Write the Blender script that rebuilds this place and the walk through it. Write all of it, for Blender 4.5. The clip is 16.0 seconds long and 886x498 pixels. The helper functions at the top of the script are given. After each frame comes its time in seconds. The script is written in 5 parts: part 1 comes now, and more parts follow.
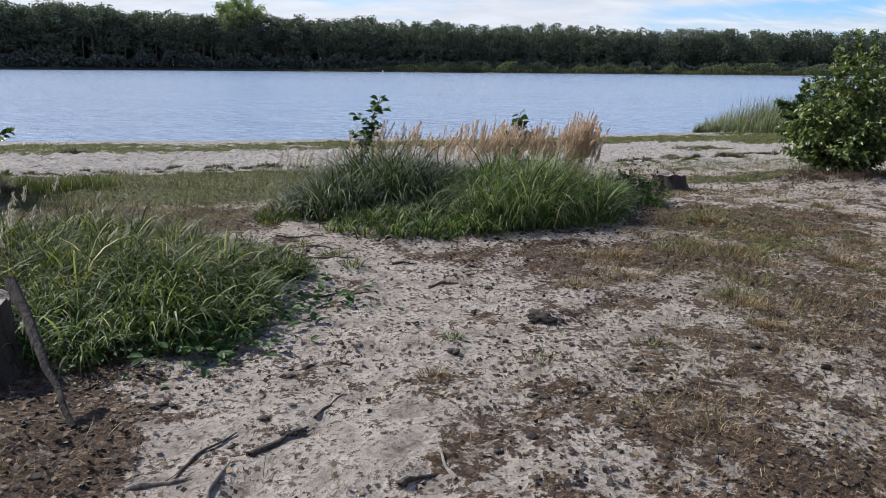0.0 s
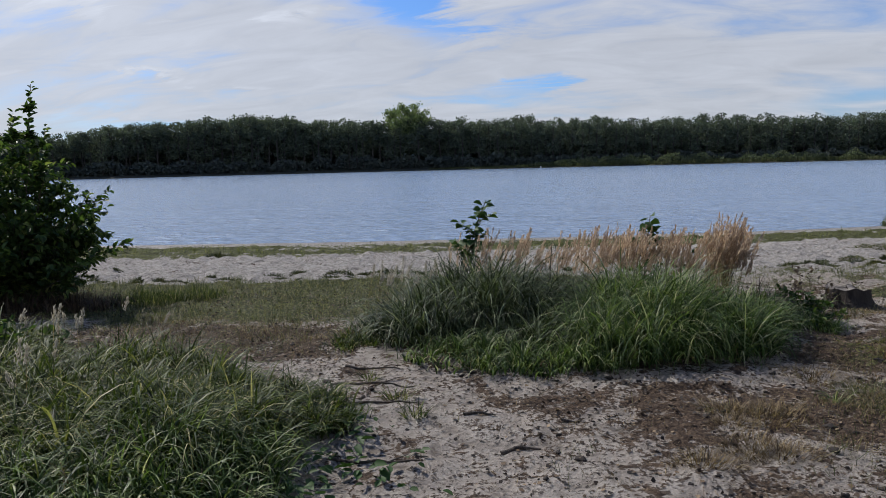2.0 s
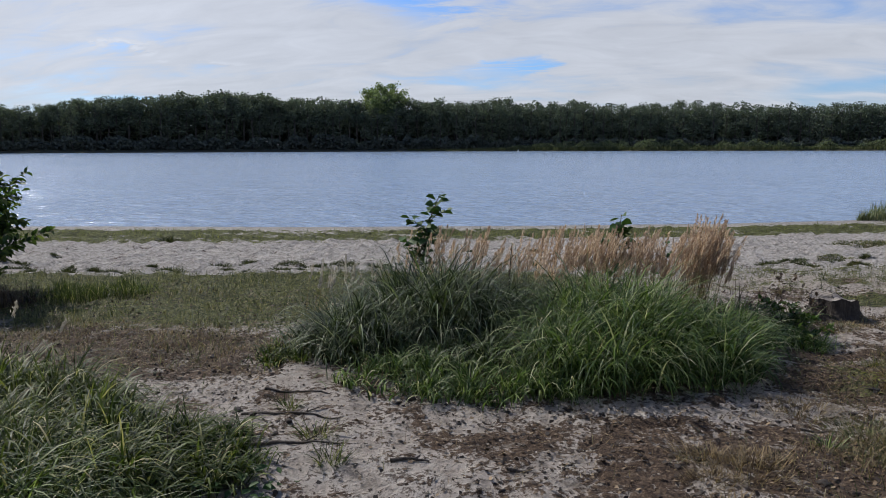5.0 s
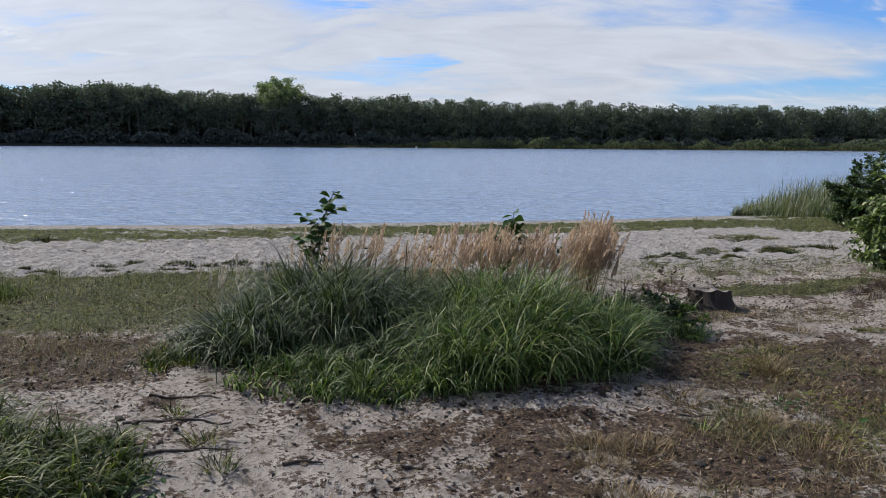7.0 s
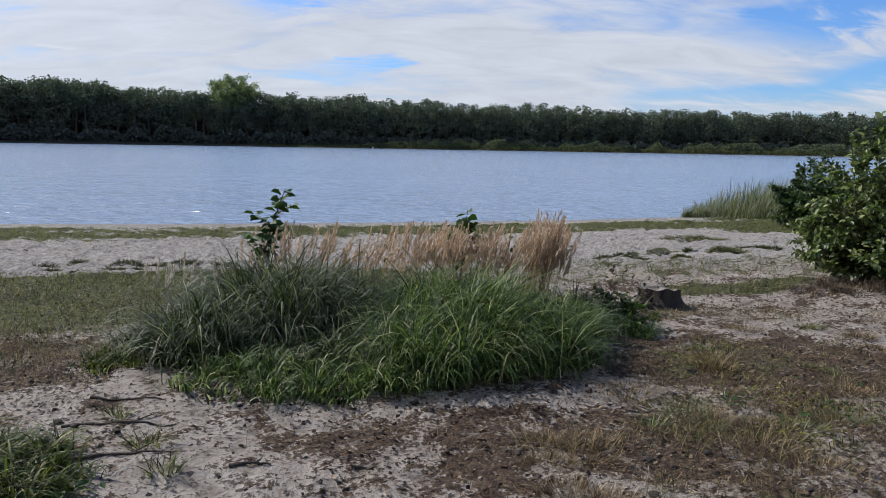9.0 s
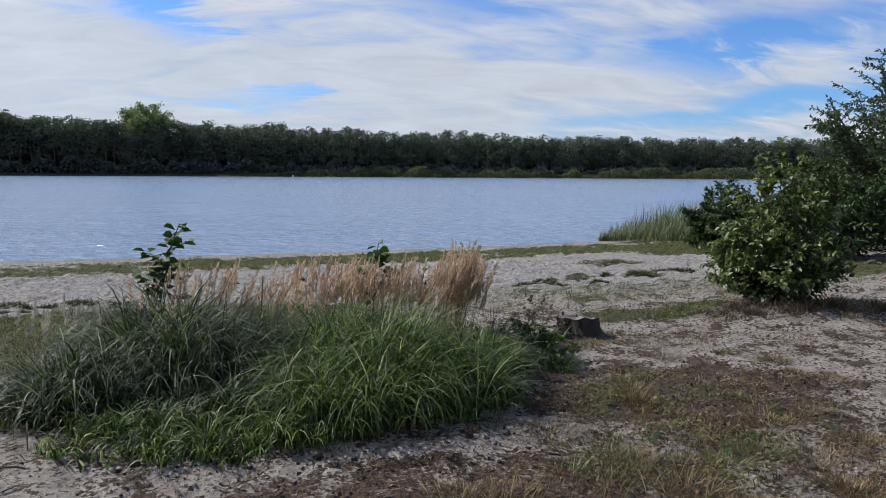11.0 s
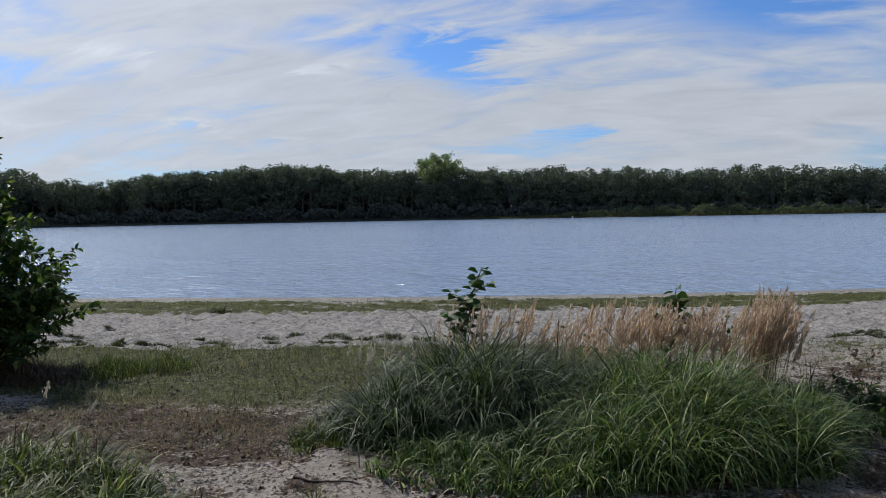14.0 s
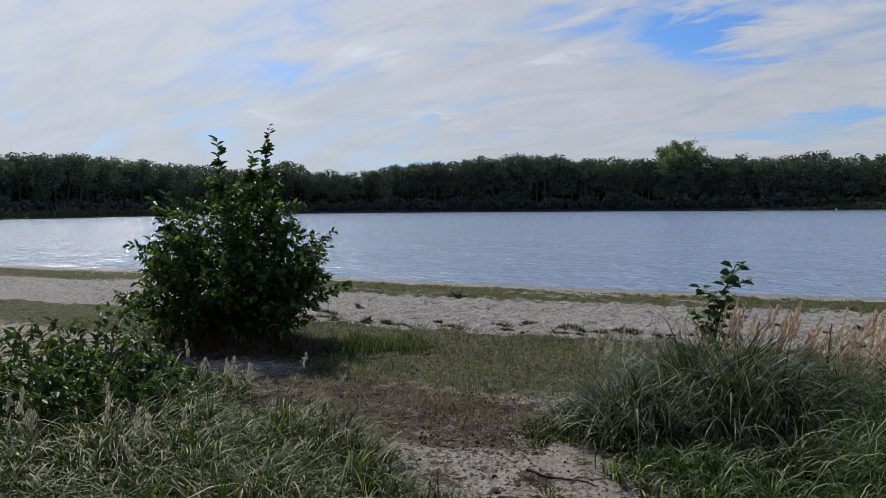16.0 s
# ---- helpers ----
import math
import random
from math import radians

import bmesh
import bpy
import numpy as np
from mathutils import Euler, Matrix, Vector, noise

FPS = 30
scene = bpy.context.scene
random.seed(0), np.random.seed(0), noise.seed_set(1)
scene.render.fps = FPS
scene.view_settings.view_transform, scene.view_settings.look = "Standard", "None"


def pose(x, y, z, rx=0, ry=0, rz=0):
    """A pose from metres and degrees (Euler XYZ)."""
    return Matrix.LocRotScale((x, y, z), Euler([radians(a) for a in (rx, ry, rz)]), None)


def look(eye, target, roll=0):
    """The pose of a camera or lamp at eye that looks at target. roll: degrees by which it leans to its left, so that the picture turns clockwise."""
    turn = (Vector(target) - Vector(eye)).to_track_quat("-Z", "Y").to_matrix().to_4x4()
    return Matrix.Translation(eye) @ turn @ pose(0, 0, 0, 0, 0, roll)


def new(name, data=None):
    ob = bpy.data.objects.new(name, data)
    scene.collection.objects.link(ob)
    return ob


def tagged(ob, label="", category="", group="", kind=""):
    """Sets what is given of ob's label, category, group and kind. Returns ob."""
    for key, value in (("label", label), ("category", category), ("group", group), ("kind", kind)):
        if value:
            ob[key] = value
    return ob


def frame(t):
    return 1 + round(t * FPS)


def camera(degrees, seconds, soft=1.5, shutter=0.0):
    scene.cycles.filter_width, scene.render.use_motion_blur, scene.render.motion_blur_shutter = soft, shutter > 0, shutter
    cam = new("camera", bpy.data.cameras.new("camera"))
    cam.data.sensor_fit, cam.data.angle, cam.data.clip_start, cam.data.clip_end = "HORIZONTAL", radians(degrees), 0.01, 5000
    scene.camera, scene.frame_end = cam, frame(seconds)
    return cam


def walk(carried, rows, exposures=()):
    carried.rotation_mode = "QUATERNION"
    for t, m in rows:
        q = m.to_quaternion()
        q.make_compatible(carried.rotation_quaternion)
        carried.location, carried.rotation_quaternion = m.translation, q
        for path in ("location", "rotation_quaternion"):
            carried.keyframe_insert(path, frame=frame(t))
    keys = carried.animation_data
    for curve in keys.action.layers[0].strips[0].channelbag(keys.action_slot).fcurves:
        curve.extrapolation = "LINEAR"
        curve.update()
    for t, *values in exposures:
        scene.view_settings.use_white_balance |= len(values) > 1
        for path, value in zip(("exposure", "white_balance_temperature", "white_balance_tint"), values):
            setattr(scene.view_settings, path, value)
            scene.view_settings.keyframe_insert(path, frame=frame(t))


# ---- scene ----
cam = camera(63.3, 16.0, 0.6)
PATH = [
    (0, (-0.037, 0.617, 1.333), (0.024, 2.555, 0.845), 0.5),
    (0.5, (0.055, 0.842, 1.357), (0.034, 2.803, 0.969), 0.3),
    (1, (0.234, 1.097, 1.358), (0.09, 3.07, 1.062), -0.3),
    (1.5, (0.334, 1.349, 1.358), (0.058, 3.315, 1.117), -1.0),
    (2, (0.395, 1.645, 1.377), (0.019, 3.596, 1.147), -1.4),
    (2.5, (0.508, 1.99, 1.382), (0.095, 3.933, 1.153), -0.9),
    (3, (0.53, 2.223, 1.401), (0.131, 4.17, 1.181), -0.2),
    (5.5, (0.485, 2.374, 1.438), (0.252, 4.338, 1.146), -0.2),
    (6, (0.533, 2.38, 1.44), (0.425, 4.356, 1.147), 0.1),
    (6.5, (0.524, 2.379, 1.443), (0.485, 4.358, 1.151), 0.3),
    (7, (0.52, 2.381, 1.441), (0.488, 4.36, 1.151), 0.4),
    (7.5, (0.515, 2.388, 1.436), (0.472, 4.367, 1.148), 0.4),
    (8, (0.513, 2.394, 1.439), (0.473, 4.373, 1.149), 0.5),
    (8.5, (0.503, 2.387, 1.431), (0.509, 4.366, 1.14), 0.7),
    (9, (0.544, 2.402, 1.421), (0.633, 4.38, 1.135), 1.0),
    (9.5, (0.637, 2.449, 1.434), (0.8, 4.423, 1.157), 0.8),
    (10, (0.662, 2.578, 1.419), (0.911, 4.546, 1.163), 0.8),
    (12.5, (0.647, 2.696, 1.464), (0.96, 4.667, 1.329), 0.1),
    (13, (0.629, 2.667, 1.462), (0.75, 4.66, 1.35), -0.3),
    (13.5, (0.596, 2.641, 1.457), (0.44, 4.633, 1.356), -0.7),
    (14, (0.545, 2.617, 1.465), (0.084, 4.561, 1.372), -1.0),
    (14.5, (0.455, 2.646, 1.46), (-0.25, 4.516, 1.367), -1.1),
    (15, (0.439, 2.696, 1.45), (-0.408, 4.505, 1.345), -0.8),
    (15.5, (0.471, 2.697, 1.442), (-0.47, 4.459, 1.328), -0.6),
    (16, (0.44, 2.761, 1.446), (-0.611, 4.459, 1.332), -0.4),
]
walk(cam, [(t, look(e, g, r)) for t, e, g, r in PATH], [(0.0, 0.57, 6400, 11), (0.5, 0.46, 6400, 11), (1.0, 0.26, 6350, 11), (2.0, 0.0, 6330, 11), (3.0, 0.1, 6340, 11), (5.5, 0.1, 6350, 11), (6.5, 0.12, 6350, 11), (7.5, 0.36, 6350, 11), (9.0, 0.24, 6300, 11), (12.5, 0.17, 6200, 10), (13.0, 0.25, 6200, 10), (13.5, 0.02, 6250, 9), (16.0, -0.14, 6400, 9)])


# ---- world, sun ----
SUN_AZ, SUN_EL = -60.0, 43.0          # degrees from +y towards +x, and above the horizon
WATER_Z = -0.6


def build_world():
    w = bpy.data.worlds.new("world")
    scene.world = w
    w.use_nodes = True
    nt = w.node_tree
    nt.nodes.clear()
    N, L = nt.nodes.new, nt.links.new

    def mth(op, a, b=None, c=None):
        n = N("ShaderNodeMath")
        n.operation = op
        for k, v in enumerate((a, b, c)):
            if v is None:
                continue
            if isinstance(v, (int, float)):
                n.inputs[k].default_value = v
            else:
                L(v, n.inputs[k])
        return n.outputs[0]

    sky = N("ShaderNodeTexSky")
    sky.sky_type = "NISHITA"
    sky.sun_disc = False
    sky.sun_elevation = radians(SUN_EL)
    sky.sun_rotation = radians(SUN_AZ)
    sky.air_density, sky.dust_density, sky.ozone_density = 1.0, 0.6, 2.0
    tc = N("ShaderNodeTexCoord")
    sep = N("ShaderNodeSeparateXYZ")
    L(tc.outputs["Generated"], sep.inputs[0])
    x, y, z = sep.outputs
    up = mth("MAXIMUM", z, 0.0)
    den = mth("ADD", up, 0.26)
    comb = N("ShaderNodeCombineXYZ")
    L(mth("DIVIDE", x, den), comb.inputs[0])
    L(mth("DIVIDE", y, den), comb.inputs[1])
    # long wisps: the noise is stretched along one direction of the cloud sheet
    mp = N("ShaderNodeMapping")
    mp.inputs["Rotation"].default_value = (0, 0, radians(-32))
    mp.inputs["Scale"].default_value = (0.7, 1.7, 1.0)
    L(comb.outputs[0], mp.inputs[0])

    def nz(vec, scale, detail, rough, dist):
        n = N("ShaderNodeTexNoise")
        n.inputs["Scale"].default_value, n.inputs["Detail"].default_value = scale, detail
        n.inputs["Roughness"].default_value, n.inputs["Distortion"].default_value = rough, dist
        L(vec, n.inputs["Vector"])
        return n.outputs["Fac"]

    big = nz(mp.outputs[0], 1.3, 6, 0.52, 0.5)
    fine = nz(mp.outputs[0], 4.4, 8, 0.6, 0.7)
    az = mth("MULTIPLY", mth("ARCTAN2", x, y), 57.2958)
    el = mth("MULTIPLY", mth("ARCSINE", z), 57.2958)
    az = mth("ADD", az, mth("MULTIPLY", mth("SUBTRACT", fine, 0.5), 22.0))
    el = mth("ADD", el, mth("MULTIPLY", mth("SUBTRACT", big, 0.5), 7.0))

    def gap(a0, e0, wa, we, slope, amount):
        da = mth("SUBTRACT", az, a0)
        de = mth("SUBTRACT", mth("SUBTRACT", el, e0), mth("MULTIPLY", da, slope))
        r2 = mth("ADD", mth("POWER", mth("DIVIDE", da, wa), 2.0), mth("POWER", mth("DIVIDE", de, we), 2.0))
        return mth("MULTIPLY", mth("POWER", 2.718, mth("MULTIPLY", r2, -1.0)), amount)

    blue = None
    for g in ((-12.4, 12.0, 3.6, 2.1, -0.25, 1.35), (-22.5, 14.2, 6.5, 1.6, -0.10, 0.8), (-2.3, 6.0, 2.9, 0.6, 0.22, 1.0),
              (29.0, 9.0, 4.0, 1.3, 0.05, 1.1), (40.0, 11.5, 6.5, 2.2, 0.12, 1.1), (10.6, 14.2, 5.0, 2.2, -0.15, 1.0), (38.0, 5.6, 9.0, 1.2, 0.12, 0.9),
              (24.0, 4.0, 9.0, 0.9, 0.05, 0.6), (-46.0, 10.8, 3.5, 1.2, 0.1, 0.5), (-35.0, 3.6, 5.0, 0.8, 0.0, 0.6), (-14.0, 18.0, 14.0, 2.2, 0.0, 0.9), (30.0, 17.0, 14.0, 2.0, 0.0, 0.7), (30.0, 8.0, 14.0, 6.0, 0.0, 0.4)):
        v = gap(*g)
        blue = v if blue is None else mth("ADD", blue, v)
    puffs = None
    for g in ((-36.0, 11.4, 1.5, 0.75, 0.0, 0.9), (-20.8, 11.6, 1.5, 0.4, 0.0, 0.7), (-31.5, 6.6, 1.2, 0.3, 0.0, 0.6), (-26.5, 6.3, 1.2, 0.25, 0.0, 0.5), (-4.0, 12.0, 1.6, 0.5, 0.0, 0.5), (-44.0, 7.0, 1.4, 0.4, 0.0, 0.5)):
        v = gap(*g)
        puffs = v if puffs is None else mth("ADD", puffs, v)
    raw = mth("ADD", mth("MULTIPLY", big, 0.9), mth("MULTIPLY", fine, 0.5))
    raw = mth("SUBTRACT", mth("ADD", mth("MULTIPLY", mth("SUBTRACT", raw, 0.7), 2.2), 0.80), mth("MULTIPLY", blue, 0.55))
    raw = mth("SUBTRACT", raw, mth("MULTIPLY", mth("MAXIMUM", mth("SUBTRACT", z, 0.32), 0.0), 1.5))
    mr = N("ShaderNodeMapRange")
    mr.interpolation_type = "SMOOTHSTEP"
    mr.inputs["From Min"].default_value, mr.inputs["From Max"].default_value = 0.05, 0.85
    L(raw, mr.inputs["Value"])
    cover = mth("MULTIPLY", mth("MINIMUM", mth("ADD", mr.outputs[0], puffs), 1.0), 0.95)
    # cloud brightness varies a little, and is brighter towards the sun
    toward = N("ShaderNodeVectorMath")
    toward.operation = "DOT_PRODUCT"
    L(tc.outputs["Generated"], toward.inputs[0])
    a, e = radians(SUN_AZ), radians(SUN_EL)
    toward.inputs[1].default_value = (math.sin(a) * math.cos(e), math.cos(a) * math.cos(e), math.sin(e))
    glow = mth("POWER", mth("MAXIMUM", toward.outputs["Value"], 0.0), 6.0)
    lum = mth("ADD", mth("MULTIPLY", fine, CLOUD * 0.44), mth("ADD", CLOUD * 0.69, mth("ADD", mth("MULTIPLY", puffs, CLOUD * 0.22), mth("MULTIPLY", glow, CLOUD * 0.62))))
    cl = N("ShaderNodeVectorMath")
    cl.operation = "SCALE"
    cl.inputs[0].default_value = (0.93, 0.97, 1.05)
    L(lum, cl.inputs["Scale"])
    mix = N("ShaderNodeMix")
    mix.data_type = "RGBA"
    L(cover, mix.inputs["Factor"])
    deep = N("ShaderNodeMix")
    deep.data_type, deep.blend_type = "RGBA", "MULTIPLY"
    deep.inputs["Factor"].default_value = 1.0
    L(sky.outputs[0], deep.inputs["A"])
    deep.inputs["B"].default_value = (0.56, 0.84, 1.28, 1)
    L(deep.outputs["Result"], mix.inputs["A"])
    L(cl.outputs[0], mix.inputs["B"])
    bg = N("ShaderNodeBackground")
    bg.inputs["Strength"].default_value = 0.10
    L(mix.outputs["Result"], bg.inputs["Color"])
    L(bg.outputs[0], N("ShaderNodeOutputWorld").inputs[0])


CLOUD = 6.2
build_world()
sun = new("sun", bpy.data.lights.new("sun", "SUN"))
sun.data.energy, sun.data.angle, sun.data.color = 5.0, radians(0.8), (1.0, 0.94, 0.85)
_a, _e = radians(SUN_AZ), radians(SUN_EL)
sun.matrix_world = look((math.sin(_a) * math.cos(_e) * 50, math.cos(_a) * math.cos(_e) * 50, math.sin(_e) * 50), (0, 0, 0))

# ---- materials ----
rng = np.random.default_rng(7)


class Mat:
    """A small node-material writer."""

    def __init__(self, name):
        self.m = bpy.data.materials.new(name)
        self.m.use_nodes = True
        self.t = self.m.node_tree
        self.b = self.t.nodes["Principled BSDF"]
        self.out = self.t.nodes["Material Output"]

    def n(self, kind, **kw):
        node = self.t.nodes.new(kind)
        for k, v in kw.items():
            node.inputs[k].default_value = v
        return node

    def l(self, a, b):
        self.t.links.new(a, b)

    def noise(self, scale, detail=4, rough=0.55, vec=None, dist=0.0):
        node = self.n("ShaderNodeTexNoise", Scale=scale, Detail=detail, Roughness=rough, Distortion=dist)
        if vec is not None:
            self.l(vec, node.inputs["Vector"])
        return node.outputs["Fac"]

    def ramp(self, fac, stops):
        node = self.t.nodes.new("ShaderNodeValToRGB")
        el = node.color_ramp.elements
        while len(el) < len(stops):
            el.new(0.5)
        for k, (p, c) in zip(el, stops):
            k.position, k.color = p, (*c, 1)
        self.l(fac, node.inputs[0])
        return node.outputs[0]

    def mix(self, fac, a, b, mode="MIX"):
        node = self.t.nodes.new("ShaderNodeMix")
        node.data_type, node.blend_type = "RGBA", mode
        for sock, v in (("Factor", fac), ("A", a), ("B", b)):
            if isinstance(v, (int, float)):
                node.inputs[sock].default_value = v
            elif isinstance(v, tuple):
                node.inputs[sock].default_value = (*v, 1)
            else:
                self.l(v, node.inputs[sock])
        return node.outputs["Result"]

    def math(self, op, a, b=0.0):
        node = self.t.nodes.new("ShaderNodeMath")
        node.operation = op
        for k, v in enumerate((a, b)):
            if isinstance(v, (int, float)):
                node.inputs[k].default_value = v
            else:
                self.l(v, node.inputs[k])
        return node.outputs[0]

    def step(self, v, lo, hi):
        node = self.t.nodes.new("ShaderNodeMapRange")
        node.interpolation_type = "SMOOTHSTEP"
        node.inputs["From Min"].default_value, node.inputs["From Max"].default_value = lo, hi
        self.l(v, node.inputs["Value"])
        return node.outputs[0]

    def bump(self, height, strength, distance):
        node = self.n("ShaderNodeBump", Strength=strength, Distance=distance)
        self.l(height, node.inputs["Height"])
        self.l(node.outputs[0], self.b.inputs["Normal"])

    def pos(self):
        return self.t.nodes.new("ShaderNodeNewGeometry").outputs["Position"]


def foliage(name, stops, rough=0.5, through_light=0.35, spec=0.4, glow=(1.1, 1.2, 0.7), tone_scale=3.0):
    """Leaves and blades: each island takes its own tone; light passes through them."""
    m = Mat(name)
    g = m.t.nodes.new("ShaderNodeNewGeometry")
    col = m.ramp(g.outputs["Random Per Island"], stops)
    tone = m.noise(tone_scale, 3, 0.6, g.outputs["Position"])
    col = m.mix(0.5, col, m.ramp(tone, [(0.3, (0.55, 0.55, 0.55)), (0.7, (1.25, 1.25, 1.15))]), "MULTIPLY")
    m.l(col, m.b.inputs["Base Color"])
    m.b.inputs["Roughness"].default_value = rough
    m.b.inputs["Specular IOR Level"].default_value = spec
    tr = m.n("ShaderNodeBsdfTranslucent")
    warm = m.mix(1.0, col, glow, "MULTIPLY")
    m.l(warm, tr.inputs["Color"])
    mx = m.n("ShaderNodeMixShader", Fac=through_light)
    m.l(m.b.outputs[0], mx.inputs[1])
    m.l(tr.outputs[0], mx.inputs[2])
    m.l(mx.outputs[0], m.out.inputs[0])
    return m.m


def bark(name, dark, light, scale=18.0):
    m = Mat(name)
    tc = m.t.nodes.new("ShaderNodeTexCoord")
    mp = m.n("ShaderNodeMapping", Scale=(1, 1, 0.22))
    m.l(tc.outputs["Object"], mp.inputs[0])
    f = m.noise(scale, 8, 0.65, mp.outputs[0], 0.6)
    v = m.noise(scale * 0.2, 3, 0.5, tc.outputs["Object"])
    col = m.ramp(f, [(0.32, dark), (0.62, light)])
    col = m.mix(m.step(v, 0.45, 0.7), col, tuple(c * 0.55 for c in light), "MIX")
    m.l(col, m.b.inputs["Base Color"])
    m.b.inputs["Roughness"].default_value = 0.9
    m.bump(f, 1.0, 0.05)
    return m.m


def ground_material():
    """Sand, leaf litter, moss-green turf and wet shore, by the ground's own cover layers."""
    m = Mat("sand_and_litter")
    p = m.pos()
    at = {}
    for key in ("litter", "turf", "wet", "beach"):
        a = m.t.nodes.new("ShaderNodeAttribute")
        a.attribute_name = key
        at[key] = a.outputs["Fac"]
    n1 = m.noise(1.1, 5, 0.6, p)
    n2 = m.noise(6.0, 6, 0.65, p)
    n3 = m.noise(34.0, 5, 0.7, p)
    n4 = m.noise(170.0, 3, 0.6, p)
    sand = m.ramp(n2, [(0.30, (0.17, 0.145, 0.12)), (0.46, (0.42, 0.375, 0.33)), (0.68, (0.58, 0.535, 0.48))])
    sand = m.mix(0.55, sand, m.ramp(n4, [(0.3, (0.6, 0.58, 0.55)), (0.7, (1.15, 1.13, 1.1))]), "MULTIPLY")
    pale = m.ramp(m.noise(13.0, 8, 0.75, p), [(0.34, (0.14, 0.125, 0.11)), (0.48, (0.36, 0.335, 0.305)), (0.68, (0.52, 0.49, 0.455))])
    sand = m.mix(at["beach"], sand, pale)
    # crumbs of dark soil on the sand
    crumbs = m.step(m.math("ADD", m.math("MULTIPLY", n3, 0.75), m.math("MULTIPLY", n2, 0.35)), 0.555, 0.645)
    crumbs = m.math("MULTIPLY", crumbs, m.math("SUBTRACT", 0.85, m.math("MULTIPLY", at["beach"], 0.45)))
    litter = m.ramp(m.noise(26.0, 9, 0.82, p, 0.8), [(0.36, (0.010, 0.006, 0.004)), (0.48, (0.058, 0.037, 0.024)), (0.57, (0.135, 0.092, 0.06)), (0.68, (0.33, 0.26, 0.19))])
    sand = m.mix(crumbs, sand, (0.075, 0.058, 0.045))
    mix_in = m.math("ADD", at["litter"], m.math("ADD", m.math("MULTIPLY", m.math("SUBTRACT", n2, 0.5), 1.7), m.math("MULTIPLY", m.math("SUBTRACT", n3, 0.5), 1.7)))
    n5 = m.noise(2.7, 4, 0.6, p, 0.5)
    mix_in = m.math("ADD", mix_in, m.math("ADD", m.math("MULTIPLY", m.math("SUBTRACT", n1, 0.5), 0.6), m.math("MULTIPLY", m.math("SUBTRACT", n5, 0.5), 1.9)))
    col = m.mix(m.step(mix_in, 0.38, 0.64), sand, litter)
    turf = m.ramp(n3, [(0.34, (0.014, 0.019, 0.006)), (0.5, (0.072, 0.082, 0.026)), (0.66, (0.20, 0.19, 0.08))])
    turf = m.mix(0.8, turf, m.ramp(m.noise(9.0, 7, 0.75, p, 0.6), [(0.38, (0.35, 0.33, 0.28)), (0.5, (1.0, 1.0, 1.0)), (0.64, (1.45, 1.45, 1.2))]), "MULTIPLY")
    t_in = m.math("ADD", at["turf"], m.math("ADD", m.math("MULTIPLY", m.math("SUBTRACT", n2, 0.5), 1.1), m.math("MULTIPLY", m.math("SUBTRACT", n3, 0.5), 0.7)))
    col = m.mix(m.step(t_in, 0.38, 0.62), col, turf)
    col = m.mix(m.math("MULTIPLY", at["wet"], 0.55), col, m.mix(1.0, col, (0.5, 0.48, 0.42), "MULTIPLY"))
    m.l(col, m.b.inputs["Base Color"])
    rough = m.math("SUBTRACT", 0.95, m.math("MULTIPLY", at["wet"], 0.45))
    m.l(rough, m.b.inputs["Roughness"])
    m.b.inputs["Specular IOR Level"].default_value = 0.25
    h = m.math("ADD", m.math("MULTIPLY", n3, 0.6), m.math("ADD", m.math("MULTIPLY", n2, 1.0), m.math("MULTIPLY", n4, 0.2)))
    h = m.math("ADD", h, m.math("MULTIPLY", m.math("MULTIPLY", m.noise(10.0, 4, 0.6, p), at["beach"]), 1.4))
    m.bump(h, 1.0, 0.10)
    return m.m


def water_material():
    m = Mat("lake_water")
    p = m.pos()
    mp = m.n("ShaderNodeMapping", Scale=(0.85, 1.0, 1.0), Rotation=(0, 0, radians(10)))
    m.l(p, mp.inputs[0])
    w1 = m.noise(1.9, 4, 0.5, mp.outputs[0], 0.5)
    w2 = m.noise(0.32, 3, 0.5, mp.outputs[0], 0.3)
    w3 = m.noise(5.0, 3, 0.5, mp.outputs[0], 0.3)
    h = m.math("ADD", m.math("ADD", m.math("MULTIPLY", w1, 0.5), m.math("MULTIPLY", w2, 0.7)), m.math("MULTIPLY", w3, 0.07))
    m.b.inputs["Base Color"].default_value = (0.185, 0.255, 0.36, 1)
    gust = m.noise(0.02, 4, 0.6, m.math_vec(p, (0.35, 1, 1)))
    m.l(m.math("ADD", 0.12, m.math("MULTIPLY", gust, 0.12)), m.b.inputs["Roughness"])
    m.b.inputs["IOR"].default_value = 1.333
    m.bump(h, 1.0, 0.46)
    return m.m


def _mv(self, vec, scale):
    mp = self.n("ShaderNodeMapping", Scale=scale)
    self.l(vec, mp.inputs[0])
    return mp.outputs[0]


Mat.math_vec = _mv


